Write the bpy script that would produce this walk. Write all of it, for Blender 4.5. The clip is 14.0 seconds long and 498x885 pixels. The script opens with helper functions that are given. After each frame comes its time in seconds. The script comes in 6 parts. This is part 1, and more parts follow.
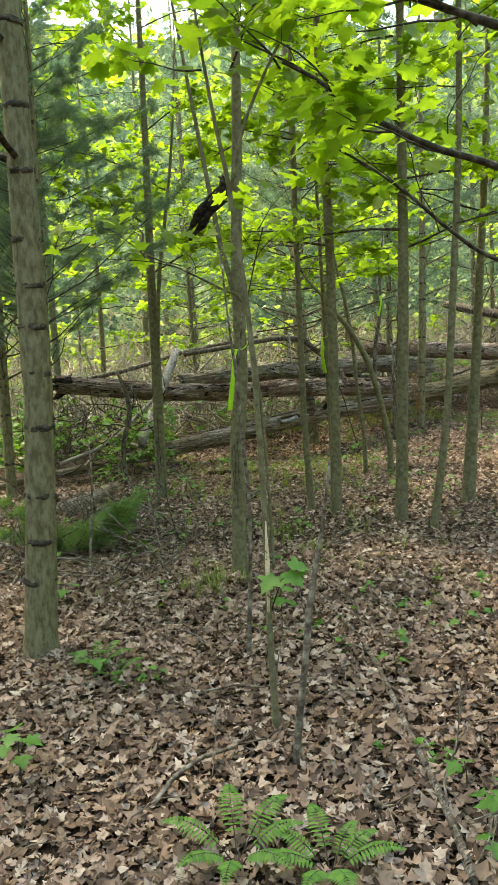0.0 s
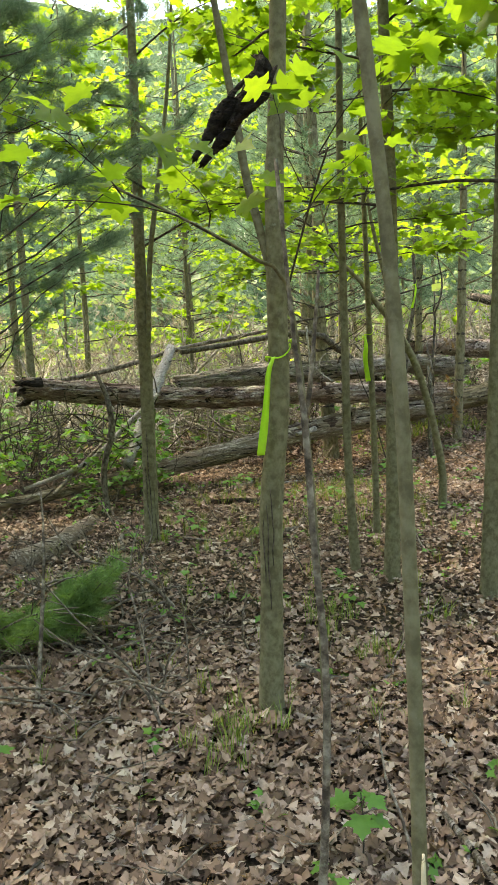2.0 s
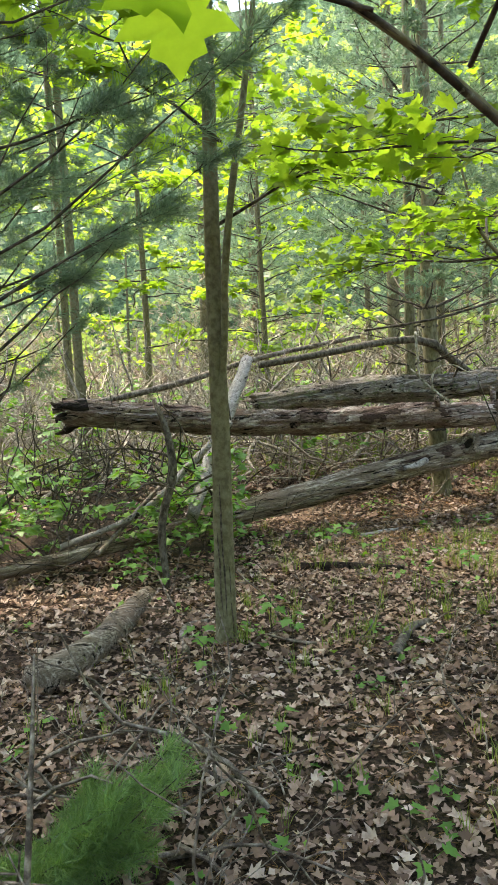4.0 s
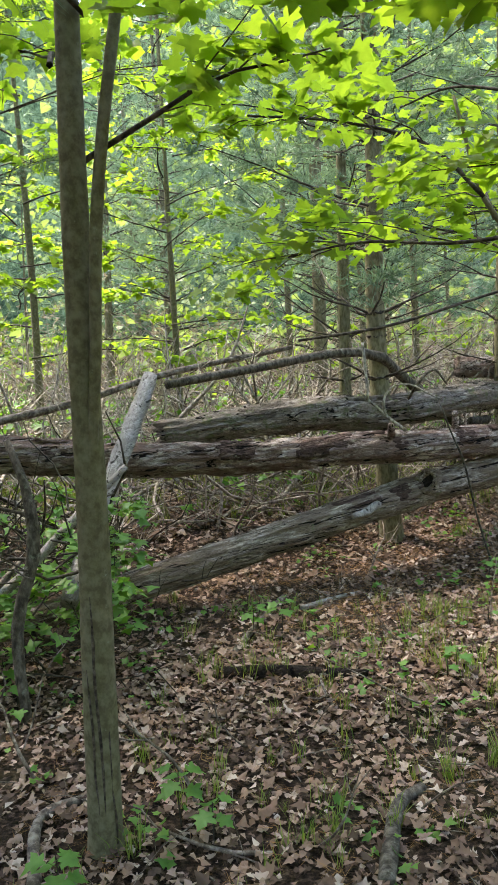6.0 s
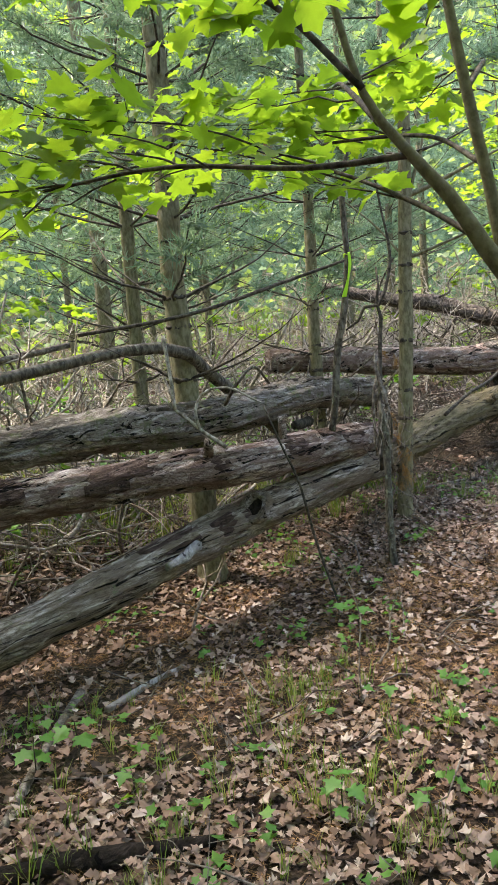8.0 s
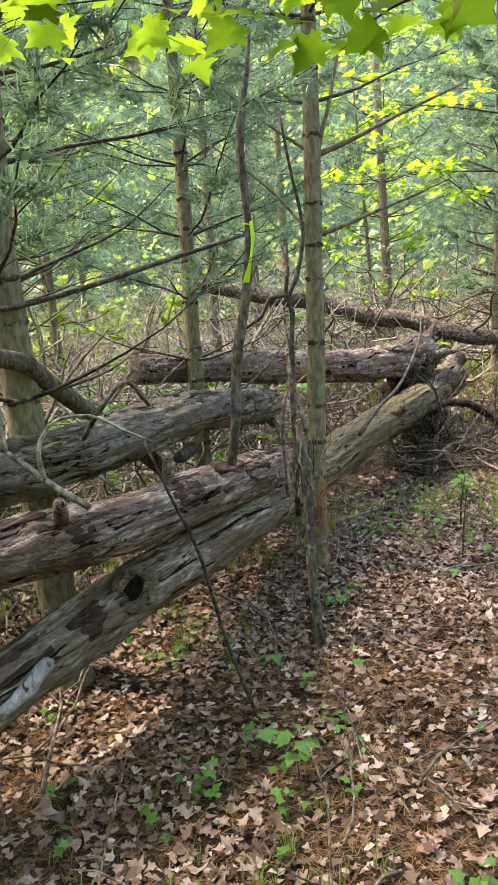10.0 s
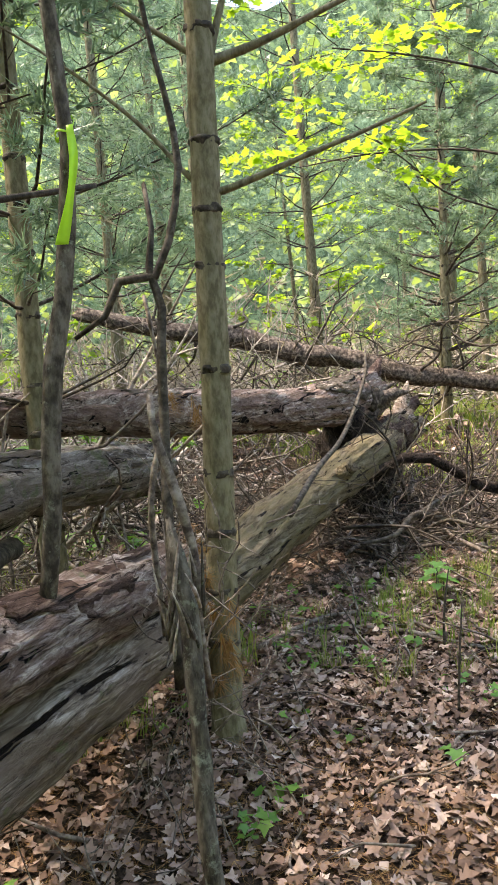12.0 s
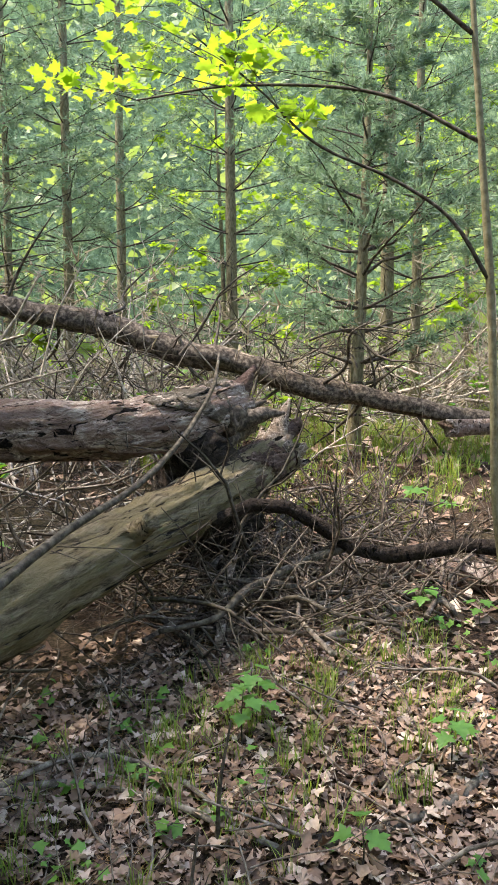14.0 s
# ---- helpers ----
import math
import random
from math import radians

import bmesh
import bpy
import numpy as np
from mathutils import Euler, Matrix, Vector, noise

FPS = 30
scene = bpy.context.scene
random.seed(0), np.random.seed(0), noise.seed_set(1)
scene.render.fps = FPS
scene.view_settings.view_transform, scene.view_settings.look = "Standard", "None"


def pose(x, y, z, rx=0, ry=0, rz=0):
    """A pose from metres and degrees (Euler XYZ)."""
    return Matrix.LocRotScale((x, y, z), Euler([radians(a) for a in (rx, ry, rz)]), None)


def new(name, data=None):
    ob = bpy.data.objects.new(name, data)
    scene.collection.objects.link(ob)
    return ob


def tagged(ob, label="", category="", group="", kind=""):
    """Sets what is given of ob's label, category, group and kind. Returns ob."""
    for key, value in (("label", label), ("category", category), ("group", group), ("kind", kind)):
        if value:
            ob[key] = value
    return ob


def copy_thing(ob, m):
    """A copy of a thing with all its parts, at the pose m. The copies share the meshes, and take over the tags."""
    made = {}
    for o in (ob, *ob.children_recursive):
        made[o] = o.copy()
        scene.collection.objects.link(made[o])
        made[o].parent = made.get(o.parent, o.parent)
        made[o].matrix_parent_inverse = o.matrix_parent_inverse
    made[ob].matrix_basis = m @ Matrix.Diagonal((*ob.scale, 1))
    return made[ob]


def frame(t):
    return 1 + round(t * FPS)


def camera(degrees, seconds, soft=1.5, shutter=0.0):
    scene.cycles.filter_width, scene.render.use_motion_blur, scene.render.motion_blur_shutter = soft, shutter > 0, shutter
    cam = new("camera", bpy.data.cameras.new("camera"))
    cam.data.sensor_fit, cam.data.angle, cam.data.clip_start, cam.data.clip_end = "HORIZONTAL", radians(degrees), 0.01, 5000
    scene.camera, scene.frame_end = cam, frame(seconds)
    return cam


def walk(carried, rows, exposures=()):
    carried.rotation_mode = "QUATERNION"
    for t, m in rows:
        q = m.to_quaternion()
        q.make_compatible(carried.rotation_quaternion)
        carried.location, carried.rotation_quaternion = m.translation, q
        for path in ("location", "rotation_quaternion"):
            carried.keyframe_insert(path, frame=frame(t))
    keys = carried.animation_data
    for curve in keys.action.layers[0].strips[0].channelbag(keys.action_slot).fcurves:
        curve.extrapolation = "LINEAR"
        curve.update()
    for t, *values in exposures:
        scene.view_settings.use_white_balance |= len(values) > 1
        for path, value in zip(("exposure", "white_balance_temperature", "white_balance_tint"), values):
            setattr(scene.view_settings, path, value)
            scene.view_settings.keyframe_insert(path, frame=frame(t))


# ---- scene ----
cam = camera(36.3, 14.0, soft=0.6)
METRES, EYE, TILT, LEAN, TURN = 10.6, 1.5, 0.0, 0.0, 0.0
ROWS = [
    (0.0, 0.0, 0.0, 0.0, -0.43, -6.84, 3.59),
    (0.5, -0.0036, 0.0412, 0.0015, -2.43, -7.2, 3.0),
    (1.0, -0.0072, 0.0764, 0.0036, -1.01, -7.34, 2.94),
    (1.5, -0.0137, 0.1169, 0.0073, -0.89, -7.39, 2.96),
    (2.0, -0.0148, 0.1549, 0.0063, -0.91, -7.46, 3.02),
    (2.5, -0.0158, 0.1954, 0.0123, 1.23, -7.67, 3.48),
    (3.0, -0.0248, 0.2364, 0.0138, 3.65, -7.56, 3.62),
    (5.5, -0.0393, 0.4056, 0.0216, 2.88, -6.96, 1.88),
    (6.0, -0.0387, 0.4442, 0.0197, -2.46, -7.04, 2.79),
    (6.5, -0.0407, 0.4761, 0.0218, -11.45, -7.42, 5.25),
    (7.0, -0.0342, 0.5047, 0.0206, -15.22, -7.98, 5.36),
    (9.5, -0.004, 0.6563, 0.019, -25.45, -9.09, 4.29),
    (10.0, 0.01, 0.6872, 0.0187, -29.69, -9.2, 4.31),
    (10.5, 0.0286, 0.7126, 0.0157, -32.05, -7.52, 4.02),
    (11.0, 0.053, 0.7455, 0.0131, -31.87, -5.64, 3.52),
    (11.5, 0.0776, 0.7817, 0.0081, -34.85, -5.52, 4.04),
    (12.0, 0.1083, 0.8144, 0.0045, -35.03, -5.78, 4.78),
    (12.5, 0.1366, 0.8349, 0.006, -34.78, -6.11, 4.31),
    (13.0, 0.1652, 0.856, 0.0073, -36.76, -6.15, 3.36),
    (13.5, 0.198, 0.8657, 0.0057, -39.57, -6.2, 1.81),
    (14.0, 0.2319, 0.8715, 0.0071, -38.16, -6.33, 0.1),
]
walk(cam, [(t, pose(0, 0, EYE, TILT, LEAN, TURN) @ pose(METRES * x, METRES * y, METRES * z, 90 + pitch, roll, yaw)) for t, x, y, z, yaw, pitch, roll in ROWS],
     [(0.0, 3.08, 9200, 3), (1.5, 3.2, 9200, 6), (3.0, 3.37, 8500, 11), (5.5, 3.26, 7500, 14), (6.5, 3.04, 7300, 16), (7.2, 3.04, 7300, 16), (9.5, 3.36, 7700, 19), (11.0, 3.24, 7800, 19), (12.0, 3.24, 7900, 20), (14.0, 2.98, 7500, 16)])

# ---------------------------------------------------------------- light
world = bpy.data.worlds.new("sky")
scene.world = world
world.use_nodes = True
wn = world.node_tree
sky = wn.nodes.new("ShaderNodeTexSky")
sky.sky_type = "NISHITA"
sky.sun_disc = False
SUN_ELEV, SUN_AZ = 62.0, -48.0          # degrees; azimuth from +y towards +x
sky.sun_elevation, sky.sun_rotation = radians(SUN_ELEV), radians(SUN_AZ)
wn.links.new(sky.outputs["Color"], wn.nodes["Background"].inputs["Color"])
wn.nodes["Background"].inputs["Strength"].default_value = 0.15
sun = new("sun", bpy.data.lights.new("sun", "SUN"))
sun.data.energy, sun.data.angle, sun.data.color = 2.0, radians(7.0), (1.0, 0.965, 0.90)
to_sun = Vector((math.sin(radians(SUN_AZ)) * math.cos(radians(SUN_ELEV)),
                 math.cos(radians(SUN_AZ)) * math.cos(radians(SUN_ELEV)), math.sin(radians(SUN_ELEV))))
sun.rotation_euler = to_sun.to_track_quat("Z", "Y").to_euler()
sun.location = to_sun * 40


# ---------------------------------------------------------------- materials
class Mat:
    """A small builder for node materials."""

    def __init__(self, name, rough=0.8, spec=0.3):
        self.m = bpy.data.materials.new(name)
        self.m.use_nodes = True
        self.t = self.m.node_tree
        self.b = self.t.nodes["Principled BSDF"]
        self.b.inputs["Roughness"].default_value = rough
        self.b.inputs["Specular IOR Level"].default_value = spec
        self.co = self.t.nodes.new("ShaderNodeTexCoord").outputs["Object"]

    def node(self, kind, **inputs):
        n = self.t.nodes.new(kind)
        for k, v in inputs.items():
            self.put(n.inputs[k.replace("_", " ")], v)
        return n

    def put(self, socket, v):
        if isinstance(v, bpy.types.NodeSocket):
            self.t.links.new(v, socket)
        else:
            socket.default_value = v

    def stretch(self, sx, sy, sz):
        n = self.node("ShaderNodeMapping", Vector=self.co, Scale=(sx, sy, sz))
        return n.outputs[0]

    def noise(self, scale, detail=4.0, vec=None, rough=0.6, dist=0.0):
        n = self.node("ShaderNodeTexNoise", Vector=vec or self.co, Scale=scale, Detail=detail, Roughness=rough, Distortion=dist)
        return n.outputs["Fac"]

    def ramp(self, fac, *stops):
        n = self.node("ShaderNodeValToRGB", Fac=fac)
        e = n.color_ramp.elements
        while len(e) < len(stops):
            e.new(0.5)
        for el, (p, c) in zip(e, stops):
            el.position = p
            el.color = (*c, 1) if len(c) == 3 else c
        return n.outputs["Color"]

    def mix(self, fac, a, b, mode="MIX"):
        n = self.t.nodes.new("ShaderNodeMix")
        n.data_type, n.blend_type = "RGBA", mode
        for s, v in ((n.inputs[0], fac), (n.inputs[6], a), (n.inputs[7], b)):
            self.put(s, (*v, 1) if isinstance(v, tuple) and len(v) == 3 else v)
        return n.outputs[2]

    def maths(self, op, a, b=0.0):
        n = self.t.nodes.new("ShaderNodeMath")
        n.operation = op
        self.put(n.inputs[0], a)
        self.put(n.inputs[1], b)
        return n.outputs[0]

    def island(self):
        return self.t.nodes.new("ShaderNodeNewGeometry").outputs["Random Per Island"]

    def rand(self):
        return self.t.nodes.new("ShaderNodeObjectInfo").outputs["Random"]

    def color(self, c):
        self.put(self.b.inputs["Base Color"], c)
        return self

    def bump(self, h, strength=0.5, dist=0.01):
        n = self.node("ShaderNodeBump", Height=h, Strength=strength, Distance=dist)
        self.t.links.new(n.outputs[0], self.b.inputs["Normal"])
        return self

    def translucent(self, colour, share):
        tr = self.node("ShaderNodeBsdfTranslucent", Color=colour)
        mx = self.node("ShaderNodeMixShader", Fac=share)
        self.t.links.new(self.b.outputs[0], mx.inputs[1])
        self.t.links.new(tr.outputs[0], mx.inputs[2])
        self.t.links.new(mx.outputs[0], self.t.nodes["Material Output"].inputs["Surface"])
        return self


def bark_material(name, dark, mid, light, lichen=0.15, grain=(60, 60, 9), rough=0.85, bump=0.6):
    k = Mat(name, rough, 0.2)
    fine = k.noise(1.0, 6, k.stretch(*grain), 0.65)
    broad = k.noise(3.5, 3)
    col = k.ramp(fine, (0.38, dark), (0.5, mid), (0.63, light))
    col = k.mix(k.ramp(broad, (0.4, (0, 0, 0)), (0.8, (0.35, 0.35, 0.35))), col, tuple(0.75 * c for c in mid))
    spots = k.ramp(k.noise(26, 7, None, 0.75), (0.64 - lichen * 0.6, (0, 0, 0)), (0.74 - lichen * 0.4, (0.75, 0.75, 0.75)))
    col = k.mix(spots, col, (0.27, 0.30, 0.23))
    k.color(col).bump(fine, bump, 0.008)
    return k.m


BARK_MAPLE = bark_material("maple_bark", (0.092, 0.082, 0.045), (0.142, 0.128, 0.074), (0.185, 0.170, 0.105), 0.03, (34, 34, 30), 0.8, 0.3)
BARK_PINE = bark_material("young_pine_bark", (0.088, 0.078, 0.042), (0.15, 0.134, 0.076), (0.205, 0.188, 0.118), -0.05, (45, 45, 18), 0.8, 0.5)
BARK_TWIG = bark_material("dark_twig_bark", (0.018, 0.015, 0.011), (0.05, 0.042, 0.031), (0.105, 0.09, 0.07), 0.0, (30, 30, 30))
BARK_ROOT = bark_material("dark_root_bark", (0.016, 0.012, 0.009), (0.065, 0.05, 0.038), (0.17, 0.14, 0.11), 0.0, (30, 30, 30))
BARK_DRY = bark_material("bleached_dry_brush", (0.12, 0.10, 0.08), (0.29, 0.25, 0.20), (0.48, 0.43, 0.365), 0.0, (30, 30, 30))
BARK_STICK = bark_material("dead_stick", (0.045, 0.034, 0.027), (0.13, 0.105, 0.082), (0.27, 0.235, 0.19), 0.05, (30, 30, 30))
LICHEN_PALE = bark_material("pale_lichen_branch", (0.08, 0.07, 0.055), (0.22, 0.20, 0.16), (0.40, 0.38, 0.32), 0.15, (30, 30, 20))
BARK_SNAG = bark_material("green_lichen_bark", (0.024, 0.020, 0.015), (0.075, 0.066, 0.05), (0.15, 0.135, 0.105), 0.17, (40, 40, 14))
BARK_LICHEN = bark_material("lichen_bark", (0.028, 0.023, 0.017), (0.08, 0.068, 0.052), (0.155, 0.138, 0.11), 0.10, (40, 40, 20))


def dead_wood(name, cols, moss=0.0, across=70, bump=0.8, axis=(0.85, 0.53, 0), other=None, flakes=0.5):
    """Weathered log: long fibres and cracks along the trunk, flaked patches, stains, a little moss.
    other: colours that take over further along the trunk."""
    k = Mat(name, 0.9, 0.12)
    rz = math.degrees(math.atan2(axis[1], axis[0]))
    turn = k.node("ShaderNodeMapping", Vector=k.co, Rotation=(0, 0, radians(-rz))).outputs[0]
    fine = k.noise(1.0, 8, k.node("ShaderNodeMapping", Vector=turn, Scale=(6, across, across)).outputs[0], 0.75, 0.8)
    med = k.noise(1.0, 6, k.node("ShaderNodeMapping", Vector=turn, Scale=(2.6, 13, 13)).outputs[0], 0.65, 0.8)
    crack = k.noise(1.0, 4, k.node("ShaderNodeMapping", Vector=turn, Scale=(1.3, 26, 26)).outputs[0], 0.6, 1.2)
    plate = k.noise(16, 6, turn, 0.75, 0.5)

    def coat(c):
        col = k.ramp(fine, (0.38, c[0]), (0.49, c[1]), (0.62, c[2]))
        col = k.mix(k.ramp(med, (0.42, (0, 0, 0)), (0.56, (0.85, 0.85, 0.85))), col, k.mix(fine, c[3], tuple(1.5 * v for v in c[3])))
        return k.mix(k.ramp(plate, (0.56, (0, 0, 0)), (0.60, (flakes, flakes, flakes))), col, k.mix(fine, c[0], c[3]))
    col = coat(cols)
    if other:
        sep = k.node("ShaderNodeSeparateXYZ", Vector=turn).outputs[0]
        f = k.maths("ADD", sep, k.maths("MULTIPLY", plate, 1.6))
        col = k.mix(k.ramp(k.maths("MULTIPLY", f, 0.1), (0.665, (0, 0, 0)), (0.70, (1, 1, 1))), col, coat(other))
    gap = k.ramp(crack, (0.36, (1, 1, 1)), (0.40, (0, 0, 0)))
    col = k.mix(gap, col, tuple(0.4 * v for v in cols[0]))
    if moss:
        mo = k.noise(11, 7, None, 0.75)
        col = k.mix(k.ramp(mo, (0.64 - moss, (0, 0, 0)), (0.70 - moss, (0.85, 0.85, 0.85))), col, k.mix(fine, (0.07, 0.085, 0.035), (0.22, 0.235, 0.13)))
    h = k.maths("ADD", k.maths("MULTIPLY", fine, 0.8), k.maths("MULTIPLY", med, 0.8))
    h = k.maths("ADD", h, k.maths("MULTIPLY", plate, 0.7))
    h = k.maths("SUBTRACT", h, k.maths("MULTIPLY", gap, 0.8))
    k.color(col).bump(h, bump, 0.05)
    return k.m


GREY4 = ((0.022, 0.016, 0.012), (0.25, 0.205, 0.16), (0.58, 0.51, 0.43), (0.135, 0.10, 0.072))
TAN4 = ((0.03, 0.023, 0.015), (0.145, 0.115, 0.075), (0.26, 0.22, 0.15), (0.125, 0.105, 0.058))
LOG_GREY = dead_wood("weathered_grey_wood", GREY4)
LOG_TAN = dead_wood("grey_to_tan_barkless_wood", GREY4, 0.03, 45, 0.8, (0.85, 0.53, 0), TAN4, 0.35)
LOG_BROWN = dead_wood("brown_flaking_bark", ((0.018, 0.012, 0.010), (0.32, 0.25, 0.21), (0.70, 0.63, 0.56), (0.17, 0.112, 0.090)), 0.02, 45, 1.0)
LOG_MOSSY = dead_wood("mossy_flaking_bark", ((0.026, 0.022, 0.017), (0.25, 0.215, 0.18), (0.54, 0.50, 0.44), (0.175, 0.145, 0.118)), 0.10, 45, 1.0)
LOG_WHITE = dead_wood("bleached_wood", ((0.10, 0.09, 0.08), (0.30, 0.28, 0.262), (0.47, 0.445, 0.42), (0.20, 0.18, 0.165)), 0.0, 60, 0.5, (0.2, 0.97, 0), None, 0.2)
PALE_WOOD = dead_wood("fresh_pale_wood", ((0.35, 0.28, 0.18), (0.52, 0.43, 0.28), (0.64, 0.56, 0.40), (0.48, 0.40, 0.27)), 0.0, 90, 0.3, (0, 1, 0), None, 0.1)
# rotten wood, darkened further to stand for the shade in hollows too
ROT_AND_SHADE = dead_wood("rotten_wood_and_shade", ((0.008, 0.006, 0.005), (0.028, 0.021, 0.016), (0.09, 0.07, 0.055), (0.02, 0.015, 0.012)), 0.0, 30, 1.0)


BARK_PLATE = dead_wood("loose_red_bark", ((0.014, 0.010, 0.008), (0.10, 0.064, 0.050), (0.25, 0.185, 0.155), (0.060, 0.038, 0.030)), 0.0, 40, 1.0)
BARK_PLATE_GREY = dead_wood("loose_grey_bark", ((0.018, 0.015, 0.012), (0.14, 0.12, 0.098), (0.34, 0.31, 0.27), (0.085, 0.07, 0.055)), 0.07, 40, 1.0)


def leaf_material(name, a, b, c, share=0.55, rough=0.5, glow=1.35, blue=0.35):
    """Thin leaf: reflects some light and lets the rest through, yellower."""
    k = Mat(name, rough, 0.35)
    r = k.island()
    col = k.ramp(r, (0.0, a), (0.5, b), (1.0, c))
    vein = k.noise(45, 3)
    col = k.mix(k.ramp(vein, (0.35, (0, 0, 0)), (0.7, (0.35, 0.35, 0.35))), col, tuple(0.75 * v for v in a))
    k.color(col)
    tr = k.mix(1.0, col, (glow * (1.30 - 0.43 * blue), glow, blue * glow), "MULTIPLY")
    k.translucent(tr, share)
    return k.m


LEAF = leaf_material("maple_leaf", (0.115, 0.22, 0.038), (0.155, 0.28, 0.047), (0.205, 0.335, 0.056), 0.70, 0.5, 1.6)
# maple leaf again, paler and bluer: the haze of distance put into its colour
LEAF_HAZED = leaf_material("hazed_far_leaf", (0.12, 0.20, 0.075), (0.165, 0.25, 0.10), (0.22, 0.31, 0.135), 0.5, 0.5, 1.45, 0.5)
BRUSH_TAN = leaf_material("dry_brush_foliage", (0.18, 0.14, 0.10), (0.28, 0.23, 0.17), (0.40, 0.35, 0.27), 0.35, 0.7, 1.0, 0.8)
LEAF_LOW = leaf_material("seedling_leaf", (0.06, 0.17, 0.03), (0.09, 0.23, 0.045), (0.14, 0.29, 0.05), 0.45, 0.5, 1.4)
NEEDLE = leaf_material("pine_needles", (0.074, 0.134, 0.088), (0.122, 0.198, 0.134), (0.205, 0.286, 0.198), 0.45, 0.4, 1.35, 0.75)
NEEDLE_FRESH = leaf_material("fresh_pine_needles", (0.09, 0.19, 0.06), (0.14, 0.26, 0.09), (0.20, 0.33, 0.12), 0.4, 0.4, 1.3)
NEEDLE_DEAD = leaf_material("dead_pine_needles", (0.20, 0.10, 0.04), (0.30, 0.17, 0.06), (0.38, 0.24, 0.10), 0.3, 0.6, 1.1)
GRASS = leaf_material("grass_blades", (0.09, 0.17, 0.03), (0.15, 0.25, 0.05), (0.28, 0.33, 0.10), 0.4, 0.5, 1.3)
TAPE = leaf_material("marking_tape", (0.42, 0.75, 0.06), (0.44, 0.78, 0.06), (0.46, 0.80, 0.07), 0.35, 0.35, 1.0)


def litter_material():
    k = Mat("dry_leaves", 0.75, 0.25)
    r = k.island()
    col = k.ramp(r, (0.0, (0.052, 0.032, 0.022)), (0.3, (0.16, 0.100, 0.067)), (0.6, (0.265, 0.175, 0.125)), (0.85, (0.36, 0.26, 0.198)), (1.0, (0.49, 0.40, 0.32)))
    blotch = k.noise(28, 4)
    col = k.mix(k.ramp(blotch, (0.45, (0, 0, 0)), (0.7, (0.6, 0.6, 0.6))), col, (0.11, 0.07, 0.045))
    k.color(col).bump(k.noise(60, 3), 0.3, 0.004)
    k.translucent(col, 0.12)
    return k.m


LITTER = litter_material()


def soil_material():
    k = Mat("forest_floor", 0.95, 0.1)
    a, b, c = k.noise(9, 8, None, 0.7), k.noise(55, 5, None, 0.7), k.noise(1.1, 3)
    col = k.ramp(b, (0.38, (0.010, 0.007, 0.005)), (0.5, (0.048, 0.031, 0.021)), (0.64, (0.13, 0.088, 0.060)))
    col = k.mix(k.ramp(a, (0.4, (0, 0, 0)), (0.65, (0.6, 0.6, 0.6))), col, (0.028, 0.019, 0.013))
    col = k.mix(k.ramp(c, (0.5, (0, 0, 0)), (0.75, (0.4, 0.4, 0.4))), col, (0.05, 0.055, 0.024))
    k.color(col).bump(k.maths("ADD", b, k.maths("MULTIPLY", a, 2.0)), 0.9, 0.03)
    return k.m


SOIL = soil_material()


def backdrop_material():
    k = Mat("painted_distant_woods", 0.95, 0.0)
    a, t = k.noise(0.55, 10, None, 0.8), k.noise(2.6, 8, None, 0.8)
    # shaded gaps, lit clumps and pale haze are all painted by this ramp
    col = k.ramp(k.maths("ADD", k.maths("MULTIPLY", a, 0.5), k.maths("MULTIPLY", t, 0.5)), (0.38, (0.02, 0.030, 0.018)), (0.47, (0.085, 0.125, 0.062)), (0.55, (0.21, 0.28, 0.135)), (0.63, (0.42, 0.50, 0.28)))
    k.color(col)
    return k.m


BACKDROP = backdrop_material()


